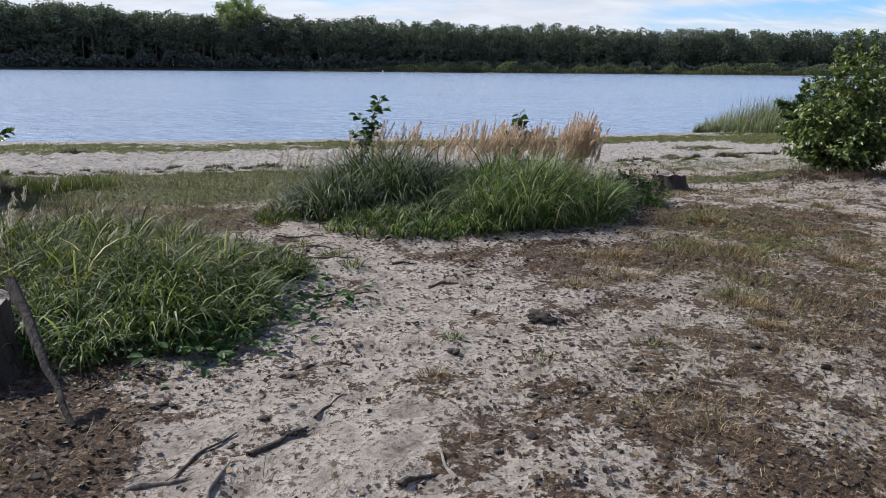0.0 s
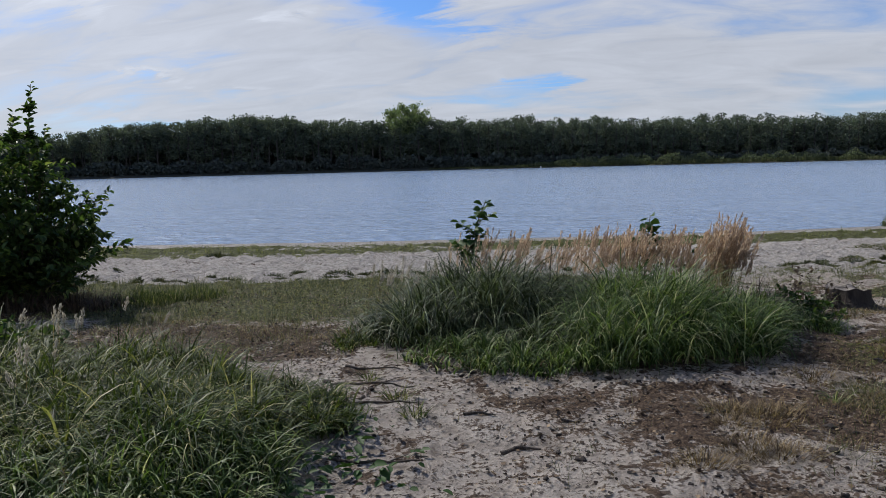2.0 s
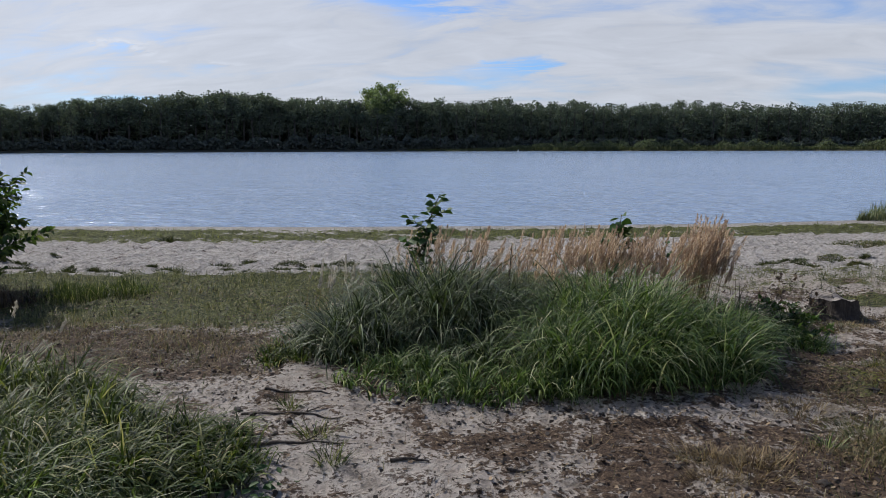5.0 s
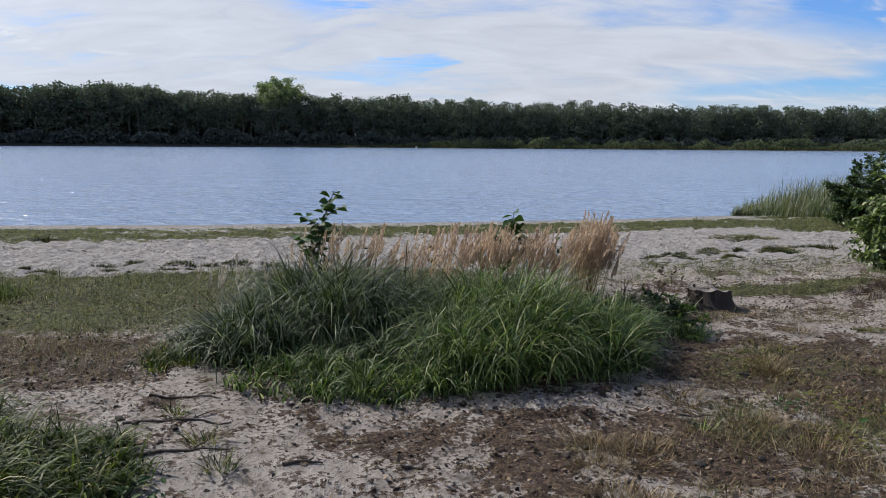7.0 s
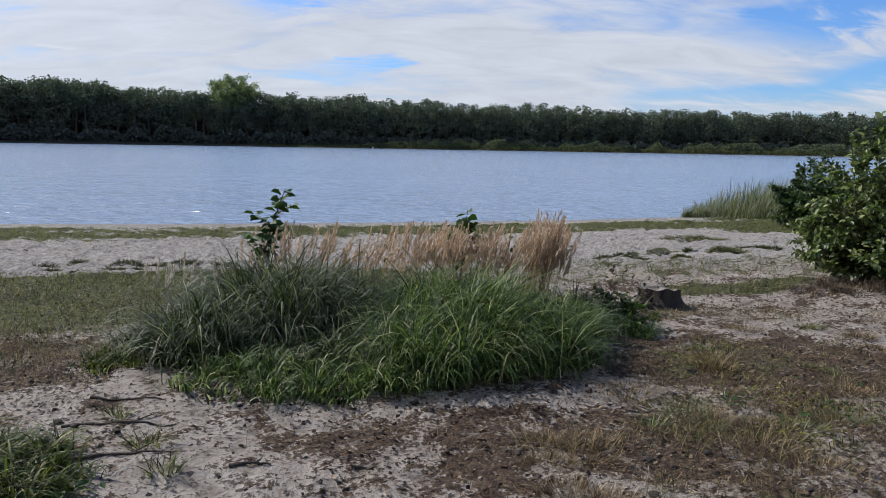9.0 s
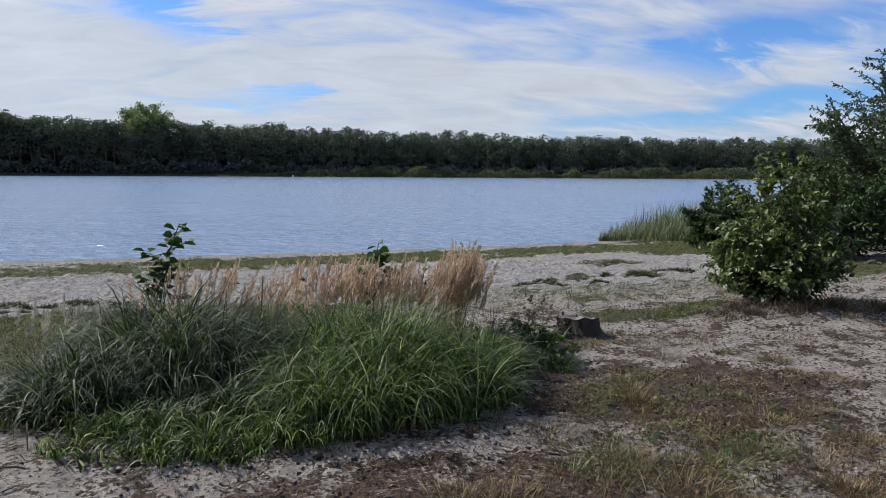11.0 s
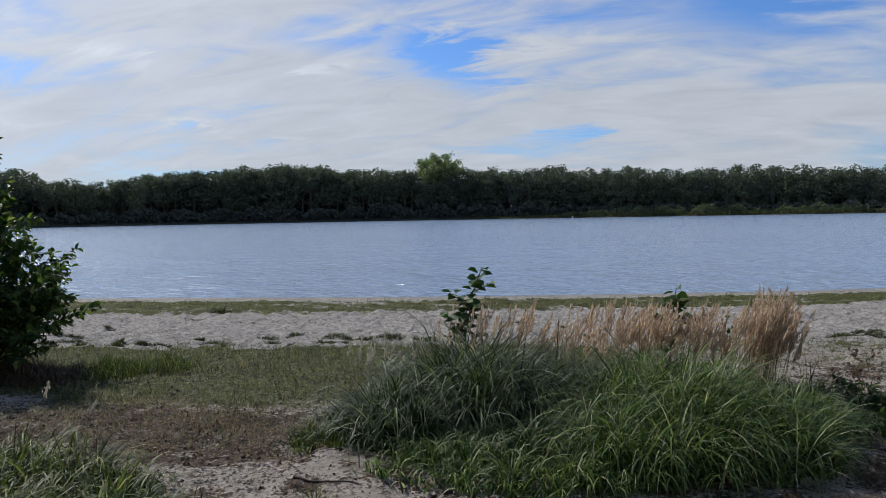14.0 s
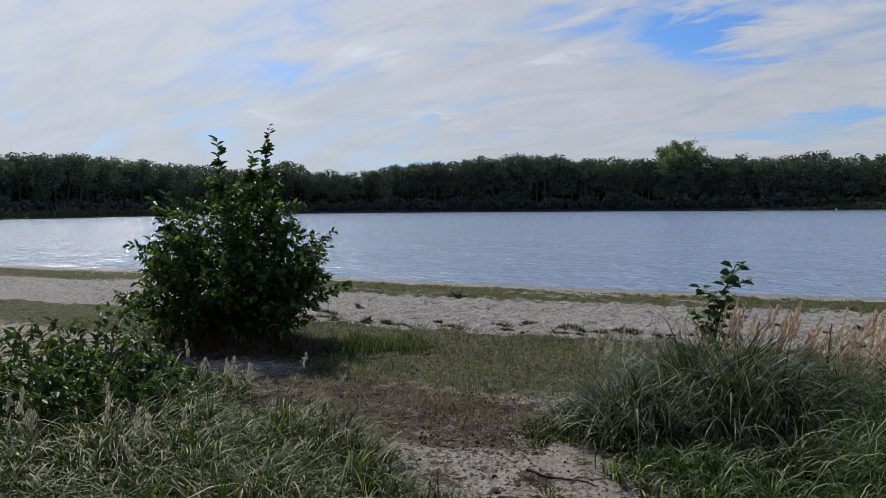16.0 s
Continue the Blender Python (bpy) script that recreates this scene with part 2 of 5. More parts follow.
def wood_cut(name):
    m = Mat(name)
    tc = m.t.nodes.new("ShaderNodeTexCoord")
    ln = m.t.nodes.new("ShaderNodeVectorMath")
    ln.operation = "LENGTH"
    m.l(tc.outputs["Object"], ln.inputs[0])
    ring = m.math("SINE", m.math("MULTIPLY", m.math("ADD", ln.outputs["Value"], m.math("MULTIPLY", m.noise(6, 4, 0.6, tc.outputs["Object"]), 0.05)), 420.0))
    crack = m.noise(14, 6, 0.7, tc.outputs["Object"], 1.0)
    col = m.mix(m.step(ring, -1, 1), (0.11, 0.095, 0.08), (0.22, 0.195, 0.165))
    col = m.mix(m.step(crack, 0.52, 0.66), col, (0.035, 0.028, 0.022))
    m.l(col, m.b.inputs["Base Color"])
    m.b.inputs["Roughness"].default_value = 0.92
    m.bump(crack, 0.6, 0.01)
    return m.m


def plain(name, stops, scale=20.0, rough=0.9, bump=0.4):
    m = Mat(name)
    tc = m.t.nodes.new("ShaderNodeTexCoord")
    f = m.noise(scale, 6, 0.65, tc.outputs["Object"])
    m.l(m.ramp(f, stops), m.b.inputs["Base Color"])
    m.b.inputs["Roughness"].default_value = rough
    m.bump(f, bump, 0.01)
    return m.m


M_GROUND = ground_material()
M_WATER = water_material()
M_GRASS = foliage("reed_grass", [(0.0, (0.018, 0.036, 0.008)), (0.5, (0.056, 0.10, 0.022)), (0.8, (0.15, 0.21, 0.06)), (0.93, (0.26, 0.30, 0.14)), (1.0, (0.50, 0.48, 0.33))], 0.5, 0.36, 0.3)
# darkened to put the left hump's shadow into the colour; pale end paints blade highlights
M_GRASS_BLUE_SHADED = foliage("shaded_blue_green_grass", [(0.0, (0.009, 0.017, 0.006)), (0.5, (0.034, 0.053, 0.02)), (0.8, (0.095, 0.125, 0.056)), (0.93, (0.20, 0.235, 0.14)), (1.0, (0.42, 0.42, 0.32))], 0.5, 0.28, 0.3)
M_GRASS_YELLOW = foliage("yellow_green_grass", [(0.0, (0.012, 0.022, 0.004)), (0.5, (0.044, 0.066, 0.013)), (0.8, (0.10, 0.13, 0.028)), (0.93, (0.20, 0.21, 0.07)), (1.0, (0.42, 0.37, 0.21))], 0.52, 0.34, 0.22)
M_DRY = foliage("dry_grass", [(0.0, (0.03, 0.02, 0.011)), (0.45, (0.105, 0.066, 0.030)), (0.75, (0.225, 0.155, 0.072)), (1.0, (0.40, 0.31, 0.17))], 0.6, 0.2)
M_TURF = foliage("short_turf", [(0.0, (0.018, 0.026, 0.007)), (0.4, (0.06, 0.078, 0.02)), (0.75, (0.14, 0.135, 0.05)), (1.0, (0.30, 0.26, 0.14))], 0.55, 0.3)
M_SHORE = foliage("shore_plants", [(0.0, (0.04, 0.052, 0.009)), (0.5, (0.12, 0.14, 0.024)), (1.0, (0.26, 0.26, 0.07))], 0.55, 0.3)
M_BEACH_TUFT = foliage("beach_tuft", [(0.0, (0.014, 0.02, 0.007)), (0.6, (0.045, 0.058, 0.018)), (1.0, (0.11, 0.11, 0.045))], 0.6, 0.2, 0.2)
M_PLUME = foliage("seed_heads", [(0.0, (0.36, 0.25, 0.17)), (0.5, (0.55, 0.41, 0.30)), (1.0, (0.70, 0.58, 0.45))], 0.7, 0.45, 0.3, (1.0, 1.0, 0.95))
M_PLUME_PALE = foliage("pale_seed_heads", [(0.0, (0.42, 0.38, 0.30)), (1.0, (0.58, 0.54, 0.48))], 0.7, 0.3, 0.3, (1.0, 1.0, 0.95))
# palest tones put sunlit leaf highlights, and pale undersides, into the colour
M_LEAF_R = foliage("bush_leaves", [(0.0, (0.03, 0.05, 0.014)), (0.5, (0.075, 0.11, 0.03)), (0.82, (0.16, 0.205, 0.08)), (1.0, (0.40, 0.42, 0.28))], 0.4, 0.40, 0.5)
M_LEAF_L = foliage("glossy_bush_leaves", [(0.0, (0.018, 0.04, 0.011)), (0.55, (0.046, 0.084, 0.021)), (0.9, (0.095, 0.14, 0.036)), (1.0, (0.20, 0.23, 0.075))], 0.5, 0.40, 0.3)
M_LEAF_T = foliage("tree_leaves", [(0.0, (0.02, 0.042, 0.014)), (0.6, (0.045, 0.08, 0.03)), (1.0, (0.10, 0.14, 0.065))], 0.45, 0.3)
M_SAP = foliage("sapling_leaves", [(0.0, (0.014, 0.035, 0.010)), (0.6, (0.035, 0.075, 0.018)), (1.0, (0.07, 0.11, 0.03))], 0.6, 0.2, 0.25)
# crown and thicket colours are lifted, greyed and blued to paint in distance haze
M_FAR_HAZY = foliage("hazy_far_leaves", [(0.0, (0.068, 0.086, 0.075)), (0.5, (0.10, 0.124, 0.098)), (1.0, (0.15, 0.178, 0.125))], 0.85, 0.24, 0.05, tone_scale=0.16)
M_THICKET_HAZY = foliage("hazy_thicket_leaves", [(0.0, (0.066, 0.08, 0.078)), (1.0, (0.115, 0.135, 0.12))], 0.9, 0.12, 0.02, tone_scale=0.16)
M_SCRUB = foliage("willow_scrub", [(0.0, (0.075, 0.098, 0.06)), (0.6, (0.13, 0.155, 0.09)), (1.0, (0.19, 0.21, 0.13))], 0.7, 0.3, 0.1, tone_scale=0.4)
M_YWEED = foliage("yellowing_weed", [(0.0, (0.07, 0.08, 0.015)), (0.6, (0.15, 0.15, 0.025)), (1.0, (0.26, 0.23, 0.05))], 0.5, 0.3)
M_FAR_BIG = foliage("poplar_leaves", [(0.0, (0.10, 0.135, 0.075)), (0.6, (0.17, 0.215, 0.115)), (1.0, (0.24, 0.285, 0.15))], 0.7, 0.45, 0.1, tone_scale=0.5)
M_REED = foliage("reeds", [(0.0, (0.035, 0.055, 0.02)), (0.5, (0.08, 0.105, 0.04)), (0.85, (0.16, 0.17, 0.085)), (1.0, (0.32, 0.28, 0.18))], 0.5, 0.35)
M_FARREED = foliage("far_reeds", [(0.0, (0.045, 0.06, 0.026)), (0.6, (0.085, 0.10, 0.045)), (1.0, (0.15, 0.145, 0.075))], 0.6, 0.3, 0.2)
M_BROWN = foliage("withered_weed", [(0.0, (0.03, 0.02, 0.015)), (0.6, (0.075, 0.05, 0.035)), (1.0, (0.15, 0.11, 0.07))], 0.7, 0.15)
M_BARK = bark("grey_brown_bark", (0.008, 0.006, 0.005), (0.05, 0.039, 0.031))
M_TWIG = bark("twig_bark", (0.04, 0.03, 0.022), (0.12, 0.09, 0.065), 40)
M_STICK = bark("dead_stick_bark", (0.02, 0.016, 0.013), (0.12, 0.096, 0.076), 60)
M_PALE_STICK = bark("bleached_wood", (0.22, 0.19, 0.15), (0.48, 0.43, 0.36), 50)
M_FARBARK = bark("far_bark", (0.03, 0.028, 0.026), (0.07, 0.064, 0.058), 2)
M_CUT = wood_cut("weathered_cut_wood")
M_SOIL = plain("dark_soil", [(0.3, (0.009, 0.007, 0.006)), (0.7, (0.042, 0.032, 0.025))], 60, 0.95, 0.9)
M_DEADLEAF = foliage("dead_leaves", [(0.0, (0.012, 0.008, 0.006)), (0.55, (0.045, 0.031, 0.021)), (0.85, (0.12, 0.08, 0.048)), (1.0, (0.24, 0.175, 0.11))], 0.8, 0.05)
M_WHITE = plain("white_paint", [(0.3, (0.7, 0.7, 0.68)), (0.7, (0.82, 0.82, 0.8))], 5, 0.5, 0.0)
M_BANK = plain("far_bank_soil", [(0.3, (0.015, 0.018, 0.010)), (0.6, (0.035, 0.036, 0.02)), (0.8, (0.07, 0.066, 0.038))], 0.15)


# ---- builders ----
def mesh_np(name, verts, faces, mat, smooth=False):
    me = bpy.data.meshes.new(name)
    verts = np.asarray(verts, dtype=np.float32)
    faces = np.asarray(faces, dtype=np.int32)
    k = faces.shape[1]
    me.vertices.add(len(verts))
    me.vertices.foreach_set("co", verts.ravel())
    me.loops.add(faces.size)
    me.loops.foreach_set("vertex_index", faces.ravel())
    me.polygons.add(len(faces))
    me.polygons.foreach_set("loop_start", np.arange(0, faces.size, k, dtype=np.int32))
    me.polygons.foreach_set("loop_total", np.full(len(faces), k, dtype=np.int32))
    if smooth:
        me.polygons.foreach_set("use_smooth", np.ones(len(faces), dtype=bool))
    me.update(calc_edges=True)
    me.materials.append(mat)
    return me


def part(name, me, parent, label=""):
    ob = new(name, me)
    ob.parent = parent
    if label:
        ob["label"] = label
    return ob


def thing(name, at, label, category, group="", kind=""):
    ob = new(name)
    ob.location = at
    ob.empty_display_size = 0.1
    return tagged(ob, label, category, group, kind)


def merge(chunks):
    vs, fs, o = [], [], 0
    for v, f in chunks:
        vs.append(v)
        fs.append(f + o)
        o += len(v)
    return np.concatenate(vs), np.concatenate(fs)


def hash2(ix, iy, seed):
    h = np.sin(ix * 127.1 + iy * 311.7 + seed * 74.7) * 43758.5453
    return h - np.floor(h)


def vnoise(x, y, seed=0):
    ix, iy = np.floor(x), np.floor(y)
    fx, fy = x - ix, y - iy
    fx, fy = fx * fx * (3 - 2 * fx), fy * fy * (3 - 2 * fy)
    a, b = hash2(ix, iy, seed), hash2(ix + 1, iy, seed)
    c, d = hash2(ix, iy + 1, seed), hash2(ix + 1, iy + 1, seed)
    return (a * (1 - fx) + b * fx) * (1 - fy) + (c * (1 - fx) + d * fx) * fy


def fbm(x, y, seed=0, octaves=3):
    s, a, n = 0, 0.5, 0
    for k in range(octaves):
        s, n = s + a * vnoise(x * 2 ** k, y * 2 ** k, seed + k), n + a
        a *= 0.5
    return s / n


def smooth(v, lo, hi):
    t = np.clip((v - lo) / (hi - lo), 0, 1)
    return t * t * (3 - 2 * t)


def blob(x, y, cx, cy, rx, ry, turn=0.0, soft=0.5):
    """1 inside an ellipse, falling to 0 at its rim."""
    c, s = math.cos(radians(turn)), math.sin(radians(turn))
    u, v = (x - cx) * c + (y - cy) * s, -(x - cx) * s + (y - cy) * c
    return 1 - smooth(np.sqrt((u / rx) ** 2 + (v / ry) ** 2), 1 - soft, 1 + soft * 0.4)


def shore_y(x):
    """The near shoreline: the lake's edge in y for each x."""
    x = np.asarray(x, dtype=float)
    return np.interp(x, [-400, -120, -60, -25, -11, -5.5, 0, 5, 8.5, 12, 20, 40, 80, 160, 300], [-60, 2, 13, 17.6, 19.5, 20.1, 21.1, 22.3, 23.6, 25.7, 32, 55, 95, 190, 330])


def base_z(x, y):
    d = shore_y(x) - y                    # metres from the water's edge
    z = np.interp(d, [-60, -8, -2, 0, 1.2, 4.2, 8.0, 10.5, 12.0, 14, 60], [-4, -1.5, -0.78, -0.6, -0.55, -0.455, -0.30, -0.08, -0.03, 0.0, 0.0])
    return z


def relief(x, y):
    """Trampled sand: soft hollows and lumps."""
    near = smooth(y, -2, 1) * (1 - smooth(y, 26, 40)) * (1 - smooth(np.abs(x), 25, 40))
    lumps = (fbm(x * 1.3, y * 1.3, 3) - 0.5) * 0.07 + (fbm(x * 4.2, y * 4.2, 11) - 0.5) * 0.06 + (fbm(x * 11, y * 11, 23) - 0.5) * 0.04
    beach = smooth(y, 9.5, 11)
    steps = ((fbm(x * 1.6, y * 2.0, 31) - 0.5) * 0.04 + (vnoise(x * 4.2, y * 4.2, 37) - 0.5) * 0.05 + (vnoise(x * 7.5, y * 7.5, 39) - 0.5) * 0.085) * beach
    flat = smooth(shore_y(x) - y, 0.2, 2.0)
    return (lumps + steps) * near * flat


def ground_z(x, y):
    x, y = np.asarray(x, dtype=float), np.asarray(y, dtype=float)
    mound = 0.10 * blob(x, y, 5.4, 9.6, 1.3, 0.9) + 0.05 * blob(x, y, -2.6, 4.8, 2.2, 1.4) + 0.06 * blob(x, y, 0.3, 7.2, 2.0, 1.2) + 0.10 * blob(x, y, -1.9, 2.7, 0.7, 0.6)
    return base_z(x, y) + relief(x, y) + mound


def litter_and_shade_cover(x, y):
    c = 0.42 + 0.0 * x - 0.16 * blob(x, y, -0.4, 3.6, 1.0, 2.6, 10, 0.7)
    c = np.maximum(c, 0.66 * blob(x, y, 3.3, 4.0, 2.9, 4.2, 0, 0.7))
    c = np.maximum(c, 0.76 * blob(x, y, 1.4, 5.7, 1.8, 0.65, 0, 0.6))
    c = np.maximum(c, 0.92 * blob(x, y, -2.6, 7.0, 2.1, 0.85, 0, 0.6))
    c = np.maximum(c, 0.85 * blob(x, y, 2.9, 7.0, 1.6, 1.0, 0, 0.6))
    c = np.maximum(c, 0.62 * blob(x, y, 5.5, 9.35, 1.5, 0.45, 0, 0.6))
    c = np.maximum(c, 0.60 * blob(x, y, 1.3, 3.0, 1.8, 1.7, 0, 0.7))
    c = np.maximum(c, 0.9 * blob(x, y, 0.3, 7.4, 1.9, 1.2, 0, 0.3))
    c = np.maximum(c, 0.9 * blob(x, y, -2.9, 4.9, 2.1, 1.3, 0, 0.3))
    c = np.maximum(c, 0.8 * blob(x, y, -5.4, 8.1, 1.6, 0.9, 0, 0.4))
    # extra litter here also puts the shade beside the rotten stump into the ground colour
    c = np.maximum(c, 0.95 * blob(x, y, -1.7, 2.9, 0.85, 1.2, 0, 0.5))
    d = shore_y(x) - y
    c = c * (1 - 0.9 * smooth(-d, -11.0, -10.2))
    return c


def turf_cover(x, y):
    d = shore_y(x) - y
    side = 1 - 0.75 * blob(x, y, 3.4, 8.7, 2.2, 0.7, 0, 0.4)
    t = 0.85 * smooth(d, 9.1, 9.9) * (1 - smooth(d, 11.3, 12.6)) * (0.55 + 0.45 * smooth(-x, -2.0, 1.0)) * side
    t = np.maximum(t, 0.75 * blob(x, y, -3.2, 8.6, 3.2, 1.3, 0, 0.5))
    t = np.maximum(t, 0.85 * blob(x, y, 3.9, 9.7, 1.2, 0.42, 0, 0.5))
    strip = smooth(d, 1.0, 1.6) * (1 - smooth(d, 3.4, 4.4 + 0.8 * smooth(-x, 0, 8)))
    t = np.maximum(t, strip * np.clip(0.12 + 1.5 * fbm(x * 0.8, y * 2.4, 47), 0, 1))
    t = np.maximum(t, 0.9 * blob(x, y, 11.5, 19.5, 4.5, 2.2, 10, 0.4))
    t = np.maximum(t, 0.7 * blob(x, y, 10.5, 13.0, 3.0, 1.6, 0, 0.4))
    t = np.maximum(t, 0.6 * smooth(np.abs(x), 14, 22) * smooth(d, 4.5, 6) * 1.0)
    t = np.maximum(t, 0.45 * blob(x, y, 2.6, 6.9, 0.9, 0.6, 0, 0.6))
    return t


def build_ground():
    def axis(*segs):
        out = [segs[0][0]]
        for a, b, n in segs:
            out += list(np.linspace(a, b, n + 1)[1:])
        return np.array(out)

    far_l = -np.geomspace(2600, 14, 34)
    far_r = np.geomspace(12, 2600, 36)
    xs = np.concatenate([far_l, np.linspace(-13.4, -5, 120), np.linspace(-4.95, 4.95, 200), np.linspace(5.05, 11.9, 80), far_r])
    ys = np.concatenate([-np.geomspace(2600, 3, 22), np.linspace(-2.5, 1.4, 16), np.linspace(1.5, 7.5, 130), np.linspace(7.56, 12.0, 70), np.linspace(12.08, 24.6, 160), np.geomspace(25, 400, 46), np.array([700, 1300, 2600.0])])
    X, Y = np.meshgrid(xs, ys)
    x, y = X.ravel(), Y.ravel()
    z = ground_z(x, y)
    v = np.stack([x, y, z], 1)
    nx = len(xs)
    i = np.arange(len(ys) - 1)[:, None] * nx + np.arange(nx - 1)[None, :]
    f = np.stack([i, i + 1, i + nx + 1, i + nx], -1).reshape(-1, 4)
    me = mesh_np("ground", v, f, M_GROUND, True)
    d = shore_y(x) - y
    for key, val in (("litter", litter_and_shade_cover(x, y)), ("turf", turf_cover(x, y)), ("wet", 1 - smooth(d, 0.15, 1.1)), ("beach", smooth(-d, -11.2, -10.0))):
        me.attributes.new(key, "FLOAT", "POINT").data.foreach_set("value", np.asarray(val, dtype=np.float32))
    return tagged(new("ground", me), "pale trampled beach sand with dark leaf litter and turf", "ground", kind="structure")


def strips(pos, height, az, tilt, bend, width, segs=4, curl=1.15):
    """Grass blades: curved tapering strips. All arguments are arrays over the blades."""
    n = len(height)
    t = np.linspace(0, 1, segs + 1)
    ang = tilt[:, None] + bend[:, None] * (t[None, :-1] + 0.5 / segs) ** curl
    dl = (height / segs)[:, None]
    hor = np.concatenate([np.zeros((n, 1)), np.cumsum(np.sin(ang) * dl, 1)], 1)
    ver = np.concatenate([np.zeros((n, 1)), np.cumsum(np.cos(ang) * dl, 1)], 1)
    dx, dy = np.sin(az)[:, None], np.cos(az)[:, None]
    cx, cy, cz = pos[:, :1] + hor * dx, pos[:, 1:2] + hor * dy, pos[:, 2:3] + ver
    w = width[:, None] * np.maximum((1 - t[None, :]) ** 0.65, 0.06) * np.minimum(1, 0.55 + 2.2 * t[None, :])
    tw = az + np.pi / 2 + rng.uniform(-0.9, 0.9, n)
    sx, sy = np.sin(tw)[:, None] * w / 2, np.cos(tw)[:, None] * w / 2
    a = np.stack([cx - sx, cy - sy, cz], -1)
    b = np.stack([cx + sx, cy + sy, cz], -1)
    v = np.stack([a, b], 2).reshape(-1, 3)
    base = (np.arange(n) * (segs + 1) * 2)[:, None] + (np.arange(segs) * 2)[None, :]
    f = np.stack([base, base + 1, base + 3, base + 2], -1).reshape(-1, 4)
    return v, f


def rand_in_blobs(n, blobs):
    """Points spread over ellipses (cx, cy, rx, ry, weight)."""
    w = np.array([b[4] for b in blobs], dtype=float)
    k = rng.choice(len(blobs), n, p=w / w.sum())
    r, a = np.sqrt(rng.uniform(0, 1, n)), rng.uniform(0, 2 * np.pi, n)
    c = np.array([b[:4] for b in blobs])[k]
    return c[:, 0] + c[:, 2] * r * np.cos(a), c[:, 1] + c[:, 3] * r * np.sin(a), r, a, k


def tube(path, radii, sides=6):
    path = np.asarray(path, dtype=float)
    k = len(path)
    tang = np.gradient(path, axis=0)
    tang /= np.linalg.norm(tang, axis=1)[:, None] + 1e-9
    ref = np.where(np.abs(tang[:, 2:3]) > 0.9, np.array([[1.0, 0, 0]]), np.array([[0, 0, 1.0]]))
    u = np.cross(tang, ref)
    u /= np.linalg.norm(u, axis=1)[:, None] + 1e-9
    w = np.cross(tang, u)
    a = np.arange(sides) / sides * 2 * np.pi
    r = np.asarray(radii, dtype=float)[:, None, None]
    v = path[:, None, :] + r * (np.cos(a)[None, :, None] * u[:, None, :] + np.sin(a)[None, :, None] * w[:, None, :])
    v = v.reshape(-1, 3)
    i = (np.arange(k - 1) * sides)[:, None] + np.arange(sides)[None, :]
    j = (np.arange(k - 1) * sides)[:, None] + ((np.arange(sides) + 1) % sides)[None, :]
    f = np.stack([i, j, j + sides, i + sides], -1).reshape(-1, 4)
    return v, f


def leaves(pos, size, direction, up, aspect=0.6, fold=0.25):
    """Leaf blades with a crease along the midrib: six points and two faces each."""
    n = len(pos)
    d = direction / (np.linalg.norm(direction, axis=1)[:, None] + 1e-9)
    s = np.cross(d, up)
    s /= np.linalg.norm(s, axis=1)[:, None] + 1e-9
    nrm = np.cross(s, d)
    L = size[:, None]
    half = L * aspect / 2
    p0, p3 = pos, pos + d * L - nrm * L * 0.12
    lift = nrm * half * fold * 2
    q = [p0, pos + d * L * 0.32 + s * half * 0.92 + lift, pos + d * L * 0.70 + s * half * 0.72 + lift * 0.7, p3,
         pos + d * L * 0.70 - s * half * 0.72 + lift * 0.7, pos + d * L * 0.32 - s * half * 0.92 + lift]
    v = np.stack(q, 1).reshape(-1, 3)
    b = (np.arange(n) * 6)[:, None]
    f = np.concatenate([b + np.array([[0, 1, 2, 3]]), b + np.array([[0, 3, 4, 5]])], 1).reshape(-1, 4)
    return v, f


def sprays(pos, size, direction, up):
    """Leaf sprays of far trees: one kite-shaped face each."""
    d = direction / (np.linalg.norm(direction, axis=1)[:, None] + 1e-9)
    s = np.cross(d, up)
    s /= np.linalg.norm(s, axis=1)[:, None] + 1e-9
    L = size[:, None]
    v = np.stack([pos - d * L * 0.5, pos + s * L * 0.45 + d * L * 0.1, pos + d * L * 0.5, pos - s * L * 0.4 + d * L * 0.05], 1).reshape(-1, 3)
    return v, (np.arange(len(pos)) * 4)[:, None] + np.arange(4)[None, :]


def unit(n):
    v = rng.normal(size=(n, 3))
    return v / np.linalg.norm(v, axis=1)[:, None]


# ---- ground, water, far bank ----
build_ground()


def build_water():
    xs = np.array([-1500, -300, -60, -20, 20, 60, 300, 1500.0])
    ys = np.array([-80, 15, 30, 80, 200, 420, 700.0])
    X, Y = np.meshgrid(xs, ys)
    v = np.stack([X.ravel(), Y.ravel(), np.full(X.size, WATER_Z)], 1)
    nx = len(xs)
    i = np.arange(len(ys) - 1)[:, None] * nx + np.arange(nx - 1)[None, :]
    f = np.stack([i, i + 1, i + nx + 1, i + nx], -1).reshape(-1, 4)
    return tagged(new("water", mesh_np("water", v, f, M_WATER)), "rippled blue-grey lake water under a cloudy sky", "lake", kind="structure")


build_water()

